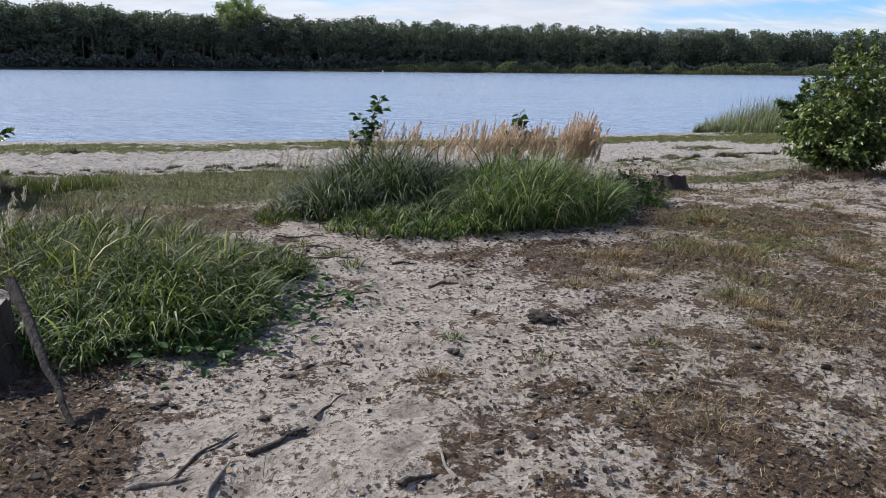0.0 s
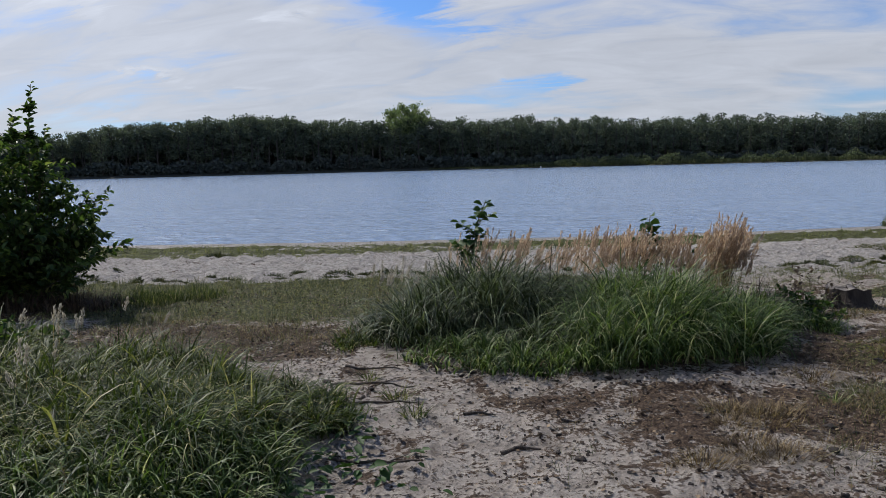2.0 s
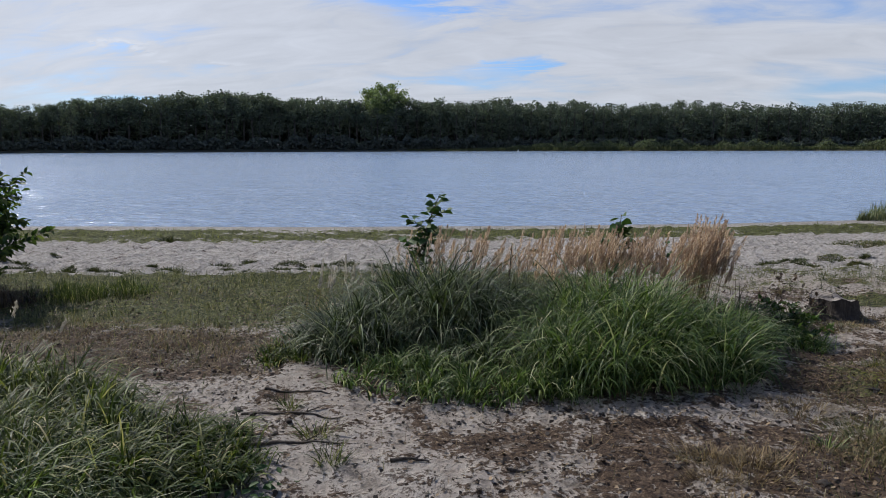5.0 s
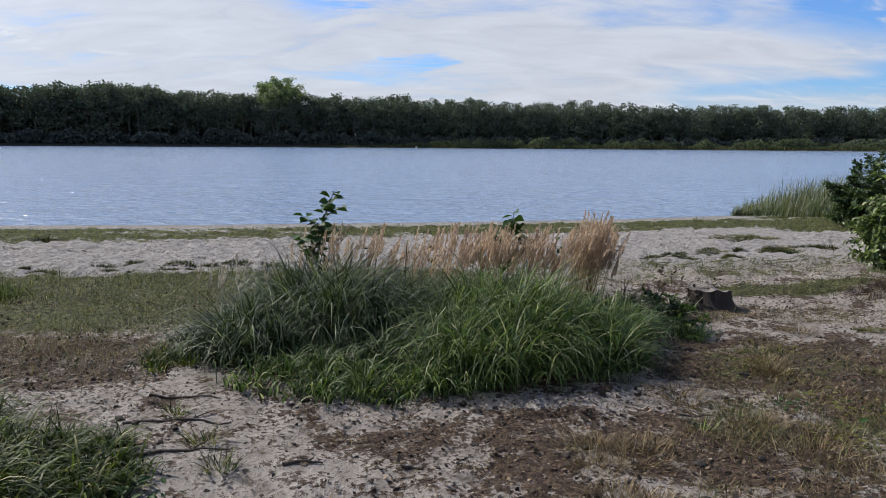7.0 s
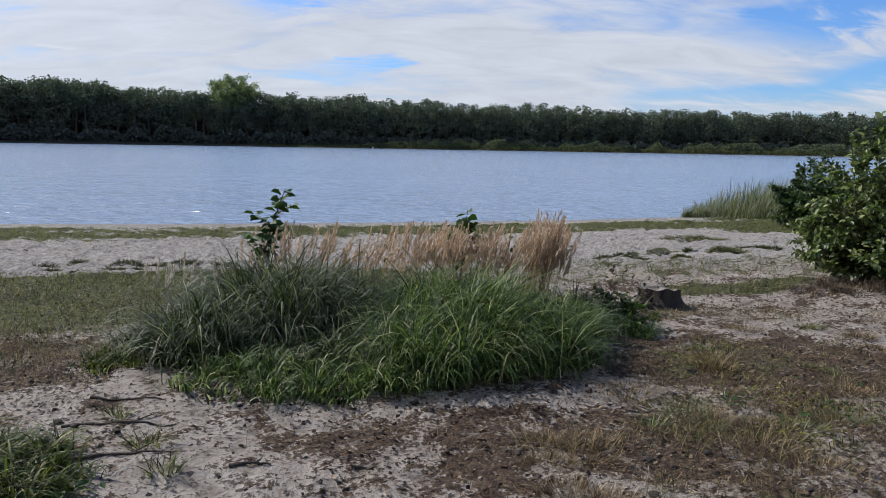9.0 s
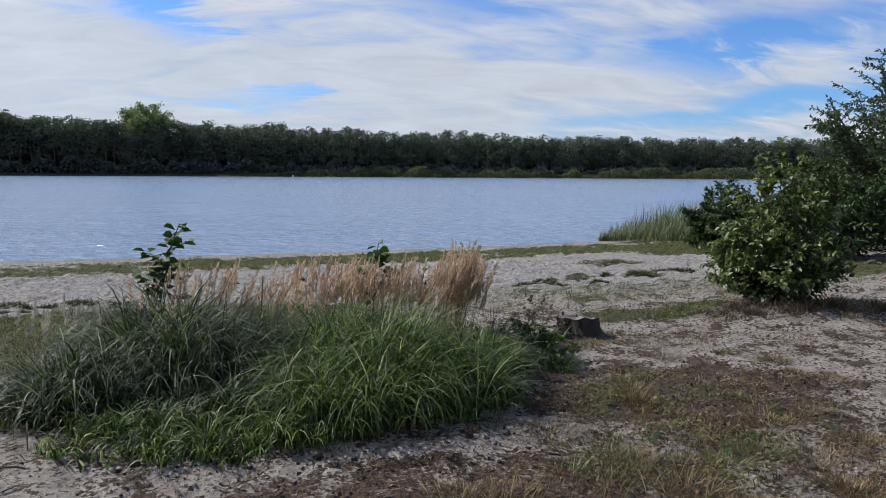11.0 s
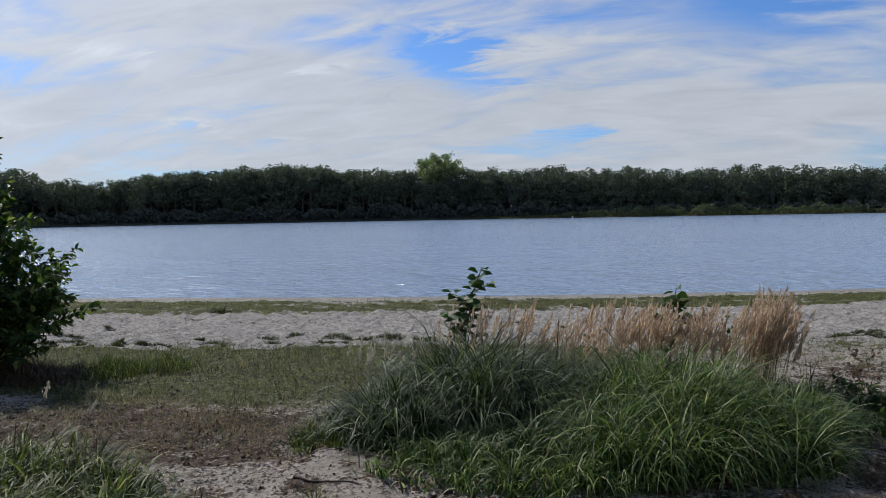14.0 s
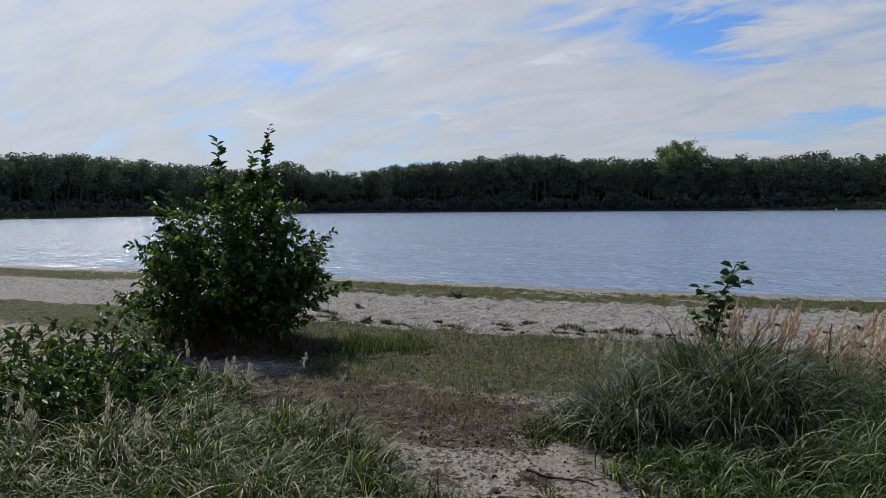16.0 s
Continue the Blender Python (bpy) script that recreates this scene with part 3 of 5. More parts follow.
# far shoreline, from the left round to the right: bearing from +y, distance, treetop height
FAR = [(-110, 150, 12), (-85, 160, 12), (-66, 190, 15), (-60, 215, 17.5), (-55, 245, 18.5), (-51, 275, 18.5), (-47, 300, 19), (-45.2, 310, 20), (-44.3, 315, 24.5), (-43.2, 318, 23), (-42.3, 322, 17.5), (-40.5, 326, 19.5), (-38.5, 330, 18.5), (-36, 330, 22), (-32, 330, 23.5), (-28, 330, 27),
       (-24, 330, 26.5), (-20, 330, 24), (-16, 328, 24), (-10, 325, 23.5), (-4, 322, 22.5), (2, 322, 21.2), (6, 324, 20.6), (10, 328, 20.6), (14, 332, 20), (18, 338, 19.4), (24, 346, 19.2), (32, 356, 18.8), (45, 370, 18), (60, 330, 17), (75, 300, 15)]
FA, FD, FH = (np.array(c, dtype=float) for c in zip(*FAR))
EYE = np.array([0.6, 2.4])


def far_point(bearing, out=0.0):
    a = np.radians(bearing)
    d = np.interp(bearing, FA, FD) + out + 1.5 * (vnoise(np.asarray(bearing) * 1.7, np.asarray(bearing) * 0, 5) - 0.5)
    return EYE[0] + np.sin(a) * d, EYE[1] + np.cos(a) * d


def build_far_bank():
    b = np.linspace(-110, 75, 420)
    prof = [(-6, -2.0), (0, -0.62), (0.8, -0.25), (3.5, 0.05), (12, 0.5), (40, 1.2), (300, 2.0), (2200, 2.0)]
    rows = []
    for o, z in prof:
        x, y = far_point(b, o)
        rows.append(np.stack([x, y, z + 0.12 * (vnoise(b * 3, b * 0 + o, 9) - 0.5) * (0 < o < 50)], 1))
    v = np.concatenate(rows)
    n = len(b)
    i = np.arange(len(prof) - 1)[:, None] * n + np.arange(n - 1)[None, :]
    f = np.stack([i, i + 1, i + n + 1, i + n], -1).reshape(-1, 4)
    return tagged(new("ground_far_bank", mesh_np("far_bank", v, f, M_BANK, True)), "dark low grassy bank of the far shore", "bank", kind="structure")


build_far_bank()


# ---- far woods ----
def far_tree_variant(k):
    """One tree one metre high: trunk, limbs and a crown of uneven rounded lumps of leaf sprays. Returns wood and leaves."""
    r = np.random.default_rng(100 + k)
    lean = r.uniform(-0.03, 0.03, 2)
    hz = np.linspace(0, 0.93, 7)
    path = np.stack([lean[0] * hz + 0.01 * np.sin(hz * 9 + k), lean[1] * hz, hz], 1)
    wood = [tube(path, np.interp(hz, [0, 0.93], [0.015, 0.004]), 5)]
    pos, siz, dirs = [], [], []
    lo = (0.12, 0.45, 0.25, 0.55, 0.18, 0.38, 0.5, 0.3)[k % 8]
    lumps = 13
    for q in range(lumps):
        h = lo + (0.93 - lo) * (q + r.uniform(0.2, 0.8)) / lumps
        a = r.uniform(0, 2 * np.pi)
        prof = math.sin(math.pi * min(0.94, max(0.12, (h - lo + 0.10) / (1.08 - lo)))) ** 0.6
        off = 0.12 * prof * r.uniform(0.35, 1.1)
        rad = r.uniform(0.06, 0.10) * (0.8 + 0.4 * prof)
        c = np.array([math.cos(a) * off + lean[0] * h, math.sin(a) * off + lean[1] * h, min(h, 0.985 - rad)])
        st = np.array([lean[0] * h, lean[1] * h, h * 0.86])
        wood.append(tube(np.stack([st, (st + c) / 2 + [0, 0, 0.008], c]), [0.006, 0.004, 0.002], 3))
        m = 74
        d = r.normal(size=(m, 3))
        d /= np.linalg.norm(d, axis=1)[:, None]
        pos.append(c + d * rad * r.uniform(0.55, 1.12, m)[:, None] * [1.1, 1.1, 0.8])
        siz.append(r.uniform(0.016, 0.036, m))
        dirs.append(np.cross(d, r.normal(size=(m, 3))))
    pos, siz, dirs = np.concatenate(pos), np.concatenate(siz), np.concatenate(dirs)
    return merge(wood), sprays(pos, siz, dirs, r.normal(size=(len(pos), 3)))


def xform(v, x, y, z, s, sz, turn):
    c, sn = math.cos(turn), math.sin(turn)
    return np.stack([x + s * (v[:, 0] * c - v[:, 1] * sn), y + s * (v[:, 0] * sn + v[:, 1] * c), z + sz * v[:, 2]], 1)


def build_far_woods():
    var = [far_tree_variant(k) for k in range(8)]
    wood, green = [], []
    for row, (out, step, scale, jit) in enumerate(((15, 0.66, 1.0, 3.0), (22, 0.75, 1.06, 4.0), (34, 0.85, 1.08, 5.0))):
        b = -104.0
        while b < 70:
            # the stretch seen past the bushes is set densest
            b += step * rng.uniform(0.7, 1.35) * (1.0 if -66 < b < 40 else 2.0)
            if row == 0 and -43.8 < b < -42.6:
                continue
            x, y = far_point(b, out + rng.uniform(-jit, jit))
            h = float(np.interp(b, FA, FH)) * scale * rng.uniform(0.88, 1.02) * (0.94 + 0.12 * float(fbm(np.float64(b * 0.45), np.float64(row), 87)))
            if abs(b + 13.6) < 1.8 and row == 0:
                h *= 0.85
            pick = rng.integers(len(var))
            if row == 0 and b > -11:
                pick = (0, 2, 4, 7)[pick % 4]
            w, g = var[pick]
            s, t = h * rng.uniform(1.1, 1.5), rng.uniform(0, 6.28)
            wood.append((xform(w[0], x, y, 0.4, s, h, t), w[1]))
            green.append((xform(g[0], x, y, 0.4, s, h, t), g[1]))
    e = thing("far_woods", (0, 0, 0), "dark dense broadleaf wood along the far lake shore", "woods", kind="stuff")
    v, f = merge(wood)
    part("trunks", mesh_np("trunks", v, f, M_FARBARK), e)
    v, f = merge(green)
    part("crowns", mesh_np("crowns", v, f, M_FAR_HAZY), e)
    # undergrowth along the foot of the wood
    n = 60000
    b = rng.uniform(-80, 48, n)
    o = rng.uniform(7, 24, n)
    x, y = far_point(b, o)
    hh = 2.0 + 6.5 * fbm(b * 1.6, b * 0 + 3, 41) * (0.55 + 0.45 * smooth(-np.abs(b + 20), -30, 0))
    z = np.interp(o, [3.5, 12, 40], [0.05, 0.5, 1.2]) + hh * rng.uniform(0, 1, n) ** 0.8
    pos = np.stack([x, y, z], 1)
    v, f = sprays(pos, rng.uniform(0.6, 1.5, n), unit(n) * [1, 1, 0.6], unit(n))
    tagged(new("far_undergrowth", mesh_np("far_undergrowth", v, f, M_THICKET_HAZY)), "dark shrubs along the foot of the far wood", "undergrowth", kind="stuff")
    n = 60000
    b = rng.uniform(-80, 48, n)
    o = rng.uniform(24, 40, n)
    x, y = far_point(b, o)
    pos = np.stack([x, y, 0.6 + np.interp(b, FA, FH) * 0.80 * rng.uniform(0, 1, n)], 1)
    v, f = sprays(pos, rng.uniform(1.0, 2.2, n), unit(n) * [1, 1, 0.7], unit(n))
    tagged(new("far_thicket", mesh_np("far_thicket", v, f, M_THICKET_HAZY)), "dark thicket inside the far wood", "undergrowth", kind="stuff")
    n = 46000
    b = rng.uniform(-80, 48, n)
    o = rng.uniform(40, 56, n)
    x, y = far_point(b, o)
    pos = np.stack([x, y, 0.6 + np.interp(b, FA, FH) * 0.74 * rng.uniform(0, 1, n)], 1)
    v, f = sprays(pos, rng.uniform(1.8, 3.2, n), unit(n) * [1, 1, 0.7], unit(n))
    tagged(new("far_thicket", mesh_np("far_thicket", v, f, M_THICKET_HAZY)), "dark thicket deep inside the far wood", "undergrowth", kind="stuff")
    # low grass on the far bank, tan towards the water, and a belt of pale willow scrub behind it
    n = 26000
    b = np.concatenate([rng.uniform(-12, 46, n * 3 // 4), rng.uniform(-90, -44, n // 4)])
    o = rng.uniform(0.6, 11, n)
    x, y = far_point(b, o)
    h = (0.5 + 1.3 * fbm(b * 0.9, b * 0 + o * 0.1, 51)) * np.where(b > -12, smooth(b, -12, 2), 0.8) + 0.3
    z = np.interp(o, [0, 0.8, 3.5, 12], [-0.62, -0.25, 0.05, 0.5])
    v, f = strips(np.stack([x, y, z - 0.05], 1), h, rng.uniform(0, 6.28, n), rng.uniform(0, 0.2, n), rng.uniform(0, 0.5, n), rng.uniform(0.25, 0.55, n), 2)
    tagged(new("far_reeds", mesh_np("far_reeds", v, f, M_FARREED)), "yellow-green reed belt on the far shore", "reeds", kind="stuff")
    n = 30000
    b = np.concatenate([rng.uniform(-9, 46, n * 5 // 6), rng.uniform(-66, -42, n // 6)])
    o = rng.uniform(2.5, 7, n)
    x, y = far_point(b, o)
    hh = np.where(b > -9, 4.6 * smooth(b, -9, 5), 2.2) * np.clip(2.2 * fbm(b * 0.9, o * 0.25, 53) - 0.45, 0.08, 1)
    z = np.interp(o, [3.5, 12], [0.05, 0.5]) + hh * rng.uniform(0, 1, n) ** 0.7
    v, f = sprays(np.stack([x, y, z], 1), rng.uniform(0.3, 0.8, n), unit(n) * [0.6, 0.6, 1.0], unit(n))
    tagged(new("far_scrub", mesh_np("far_scrub", v, f, M_SCRUB)), "pale green willow scrub at the foot of the far wood", "scrub", kind="stuff")


build_far_woods()


def build_big_tree():
    x, y = far_point(-13.6, 21)
    e = thing("broad_tree", (float(x), float(y), 0.3), "tall broad-crowned light green tree above the wood", "tree")
    r = np.random.default_rng(5)
    hz = np.linspace(0, 24, 8)
    wood = [tube(np.stack([0.2 * np.sin(hz * 0.3), 0 * hz, hz], 1), np.interp(hz, [0, 22], [0.55, 0.12]), 8)]
    pos, siz = [], []
    for j in range(210):
        h = r.uniform(8, 27.6)
        a = r.uniform(0, 6.28)
        rad = 11.0 * max(0.03, 1 - (abs(h - 21.5) / 9.5) ** 2.6) ** 0.5 * r.uniform(0.25, 1.0)
        st = np.array([0, 0, h * 0.72])
        en = np.array([math.cos(a) * rad, math.sin(a) * rad, h + r.uniform(0, 2.0)])
        if j % 3 == 0:
            wood.append(tube(np.stack([st, (st + en) / 2 + [0, 0, 0.5], en]), [0.16, 0.1, 0.04], 5))
        for q in range(3):
            c = en + r.normal(size=3) * 0.9
            pos.append(c + r.normal(size=(26, 3)) * [0.75, 0.75, 0.55])
            siz.append(r.uniform(0.35, 0.8, 26))
    pos, siz = np.concatenate(pos), np.concatenate(siz)
    n = len(pos)
    v, f = merge(wood)
    part("trunk", mesh_np("trunk", v, f, M_FARBARK), e)
    v, f = sprays(pos, siz * 1.2, r.normal(size=(n, 3)), r.normal(size=(n, 3)))
    part("crown", mesh_np("crown", v, f, M_FAR_BIG), e)


build_big_tree()


# ---- shrubs and trees of the near shore ----
def shrub(name, at, label, category, stems, height, spread, leaf, mat, seed, shoots=(), twigs=9, per_twig=13, low=0.12, squash=1.0, stem_r=0.012, aspect=0.62):
    """A bush: curved stems from the base, side twigs, and leaves set along the twigs."""
    r = np.random.default_rng(seed)
    x, y = at
    e = thing(name, (x, y, float(ground_z(x, y))), label, category)
    wood, pos, dirs, siz = [], [], [], []

    def leafy(a, b, n, size):
        t = np.linspace(0.12, 1.0, n) + r.uniform(-0.04, 0.04, n)
        p = a[None, :] + (b - a)[None, :] * t[:, None]
        ax = (b - a) / (np.linalg.norm(b - a) + 1e-9)
        out = r.normal(size=(n, 3))
        out -= ax * (out @ ax)[:, None]
        out /= np.linalg.norm(out, axis=1)[:, None] + 1e-9
        pos.append(p + r.normal(size=(n, 3)) * 0.006)
        dirs.append(out * 0.8 + ax * 0.6 + [0, 0, -0.05])
        siz.append(size * r.uniform(0.6, 1.15, n))

    def stem(a, lean, ln, rad):
        k = 8
        t = np.linspace(0, 1, k)
        foot = np.array([math.cos(a), math.sin(a), 0]) * r.uniform(0, 0.12) * spread
        hor = lean * spread * (t ** 0.95)
        pts = foot + np.stack([np.cos(a) * hor + r.normal(size=k) * 0.012, (np.sin(a) * hor + r.normal(size=k) * 0.012) * squash, ln * (t - 0.12 * lean * t ** 3) - 0.03], 1)
        wood.append(tube(pts, np.interp(t, [0, 1], [rad, rad * 0.25]), 5))
        for q in range(twigs):
            u = low + (0.98 - low) * (q + r.uniform(0, 1)) / twigs
            i = min(int(u * (k - 1)), k - 2)
            p = pts[i] + (pts[i + 1] - pts[i]) * (u * (k - 1) - i)
            ta = a + r.normal() * 1.2
            tl = height * r.uniform(0.10, 0.24) * (1.15 - 0.5 * u)
            q2 = p + np.array([math.cos(ta) * tl, math.sin(ta) * tl * squash, tl * r.uniform(-0.15, 0.75)])
            wood.append(tube(np.stack([p, (p + q2) / 2 + [0, 0, 0.01], q2]), [rad * 0.3, rad * 0.22, rad * 0.12], 3))
            leafy(p, q2, per_twig, leaf)
        leafy(pts[-3], pts[-1], per_twig, leaf)

    for j in range(stems):
        a = 2 * math.pi * (j * 0.618 + r.uniform(-0.08, 0.08))
        lean = math.sqrt((j + 0.5) / stems) * r.uniform(0.8, 1.08)
        stem(a, lean, height * (1.0 - 0.70 * lean ** 2) * r.uniform(0.62, 1.05), stem_r * r.uniform(0.6, 1.2))
    # single upright shoots that stand out of the crown: offset x, y, and height of the tip
    for sx, sy, sh in shoots:
        t = np.linspace(0, 1, 9)
        pts = np.stack([sx * t ** 0.8 + r.normal(size=9) * 0.008, sy * t ** 0.8, sh * t], 1)
        wood.append(tube(pts, np.interp(t, [0, 1], [stem_r, stem_r * 0.2]), 5))
        for q in range(14):
            u = 0.5 + 0.48 * q / 13
            i = min(int(u * 8), 7)
            p = pts[i]
            a = r.uniform(0, 6.28)
            q2 = p + np.array([math.cos(a), math.sin(a), 1.2]) * height * 0.05 * (1.3 - u)
            leafy(p, q2, 9, leaf * 1.05)
        leafy(pts[5], pts[8], 34, leaf * 1.1)
    v, f = merge(wood)
    part("stem", mesh_np("stem", v, f, M_TWIG), e)
    pos, dirs, siz = np.concatenate(pos), np.concatenate(dirs), np.concatenate(siz)
    keep = pos[:, 2] > 0.02
    pos, dirs, siz = pos[keep], dirs[keep], siz[keep]
    up = r.normal(size=(len(pos), 3)) * 0.35 + [0, 0, 1]
    v, f = leaves(pos, siz, dirs, up, aspect, 0.25)
    tagged(part("foliage", mesh_np("foliage", v, f, mat), e), kind="stuff")
    return e


shrub("bush", (-5.76, 8.35), "dark glossy-leaved bush with two upright shoots beside the path", "bush", 78, 2.05, 1.12, 0.088, M_LEAF_L, 11,
      shoots=((0.30, 0.28, 2.42), (-0.12, -0.1, 2.25), (0.42, 0.3, 1.95), (-0.72, -0.5, 1.62), (0.0, 0.3, 2.05), (0.2, 0.1, 2.1)), twigs=12, per_twig=13, low=0.06)
shrub("bush", (5.5, 9.9), "sunlit green bush at the edge of the sand", "bush", 56, 1.66, 0.76, 0.074, M_LEAF_R, 12,
      shoots=((-0.2, 0.0, 1.6), (0.1, 0.2, 1.78), (0.1, -0.2, 1.62)), twigs=12, per_twig=14, low=0.06)
shrub("shrub", (10.6, 19.9), "dark round shrub behind the reeds", "shrub", 40, 1.95, 1.05, 0.10, M_LEAF_T, 13, twigs=14, per_twig=18)
shrub("tree", (13.3, 16.4), "tall dark green willow-like tree on the shore", "tree", 100, 4.7, 3.0, 0.10, M_LEAF_T, 14, twigs=22, per_twig=24, low=0.05, stem_r=0.045, aspect=0.5)
shrub("shrub", (10.1, 15.2), "low green shrub at the foot of the tree", "shrub", 40, 2.3, 1.3, 0.10, M_LEAF_T, 15, twigs=14, per_twig=18)
shrub("bramble", (-4.1, 5.45), "dark leafy bramble with arching shoots above the grass", "bramble", 60, 0.8, 1.0, 0.07, M_LEAF_L, 16,
      twigs=9, per_twig=8, aspect=0.5)
shrub("sprig", (-4.45, 5.85), "thin arching bramble shoots with sparse leaves", "sprig", 7, 1.15, 0.55, 0.06, M_LEAF_L, 19, twigs=6, per_twig=5, stem_r=0.006)


shrub("sprig", (2.42, 8.6), "thin brown-leaved sprig beside the tree stump", "sprig", 9, 0.52, 0.3, 0.045, M_BROWN, 17, twigs=5, per_twig=4, stem_r=0.005)
shrub("weed", (2.15, 7.95), "bushy dark green weed at the foot of the grass", "weed", 26, 0.36, 0.36, 0.05, M_LEAF_L, 18, twigs=5, per_twig=6, stem_r=0.005)


# ---- grass clumps ----
def grass_clump(name, label, blobs, n, mats, lean_az, seed_heads=(), spread=0.6, width=0.0135, windy=0.25):
    """Tall grass: tussocks root in ellipses (cx, cy, rx, ry, weight, height, material) and their blades droop outwards."""
    cx = float(np.mean([b[0] for b in blobs]))
    cy = float(np.mean([b[1] for b in blobs]))
    e = thing(name, (cx, cy, float(ground_z(cx, cy))), label, "grass")
    o = np.array([cx, cy, float(ground_z(cx, cy))])
    for mi, mat in enumerate(mats):
        own = [b for b in blobs if b[6] == mi]
        if not own:
            continue
        m = int(n * sum(b[4] for b in own) / sum(b[4] for b in blobs))
        # blades grow in tussocks, rise steeply and droop at the tips
        bunch = 24
        m = max(bunch, m // bunch * bunch)
        x, y, r, a, k = (np.repeat(q, bunch) for q in rand_in_blobs(m // bunch, own))
        gust = np.repeat(rng.normal(size=m // bunch), bunch)
        size = np.repeat(rng.uniform(0.6, 1.12, m // bunch), bunch)
        off = rng.normal(size=(m, 2)) * 0.035
        x, y = x + off[:, 0], y + off[:, 1]
        hh = np.array([b[5] for b in own])[k]
        h = hh * 1.5 * size * (0.75 + 0.5 * fbm(x * 2.2, y * 2.2, 61)) * rng.uniform(0.55, 1.12, m) * (1 - 0.38 * r ** 2.5)
        az = np.arctan2(off[:, 0], off[:, 1]) + rng.normal(size=m) * 0.6
        rim = rng.uniform(0, 1, m) < 0.55 * r ** 2
        az = np.where(rim, np.pi / 2 - a + rng.normal(size=m) * 0.6, az)
        az = np.where(rng.uniform(0, 1, m) < windy, lean_az + gust * 0.5 + rng.normal(size=m) * 0.5, az)
        az = np.where(rng.uniform(0, 1, m) < 0.4, rng.uniform(0, 6.28, m), az)
        tilt = np.abs(rng.normal(size=m)) * 0.24 + spread * 0.3 * r ** 2
        bend = np.where(rng.uniform(0, 1, m) < 0.22, rng.uniform(0.3, 1.2, m), rng.uniform(1.5, 3.3, m))
        h = np.where(bend < 1.2, h * 0.74, h)
        pos = np.stack([x, y, ground_z(x, y) - 0.01], 1) - o
        v, f = strips(pos, h, az, tilt, bend, width * rng.uniform(0.5, 1.3, m), 7, 1.5)
        tagged(part("grass", mesh_np("grass", v, f, mat), e), kind="stuff")
    # dead straw at the foot
    x, y, r, a, k = rand_in_blobs(n // 14, blobs)
    hh = np.array([b[5] for b in blobs])[k]
    m = len(x)
    pos = np.stack([x, y, ground_z(x, y)], 1) - o
    v, f = strips(pos, hh * rng.uniform(0.3, 0.85, m), rng.uniform(0, 6.28, m), rng.uniform(0.2, 1.1, m), rng.uniform(0.2, 1.4, m), 0.006 * rng.uniform(0.6, 1.3, m), 4)
    tagged(part("dead_straw", mesh_np("dead_straw", v, f, M_DRY), e, "dry straw-coloured blades"), kind="stuff")
    for blobs2, count, top, mat, lab in seed_heads:
        x, y, r, a, k = rand_in_blobs(count, blobs2)
        h = top * (0.62 + 0.44 * rng.uniform(0, 1, count) ** 0.8)
        az = lean_az + rng.normal(size=count) * 0.55
        pos = np.stack([x, y, ground_z(x, y)], 1) - o
        tilt, bend = np.abs(rng.normal(size=count)) * 0.06 + 0.03, rng.uniform(0.05, 0.5, count)
        sv, sf = strips(pos, h, az, tilt, bend, np.full(count, 0.0045), 4)
        tagged(part("stalk", mesh_np("stalk", sv, sf, M_DRY), e), kind="stuff")
        # spikelets crowd the upper part of each stalk
        ns = 64
        cen = sv.reshape(count, 5, 2, 3).mean(2)
        u = rng.uniform(0.0, 1.0, (count, ns))
        tip, low_ = cen[:, 4], cen[:, 3]
        p = low_[:, None] + (tip - low_)[:, None] * u[..., None]
        wdt = 0.0065 * np.sin(np.pi * np.clip(0.15 + 0.83 * u, 0, 1)) + 0.0015
        p = (p + rng.normal(size=p.shape) * wdt[..., None] * [1, 1, 0.3]).reshape(-1, 3)
        way = np.repeat((tip - low_) / np.linalg.norm(tip - low_, axis=1)[:, None], ns, 0)
        lv, lf = leaves(p, rng.uniform(0.014, 0.034, len(p)), unit(len(p)) * 0.28 + way, unit(len(p)), 0.24, 0.2)
        tagged(part("seed_head", mesh_np("seed_head", lv, lf, mat), e, lab), kind="stuff")
    return e


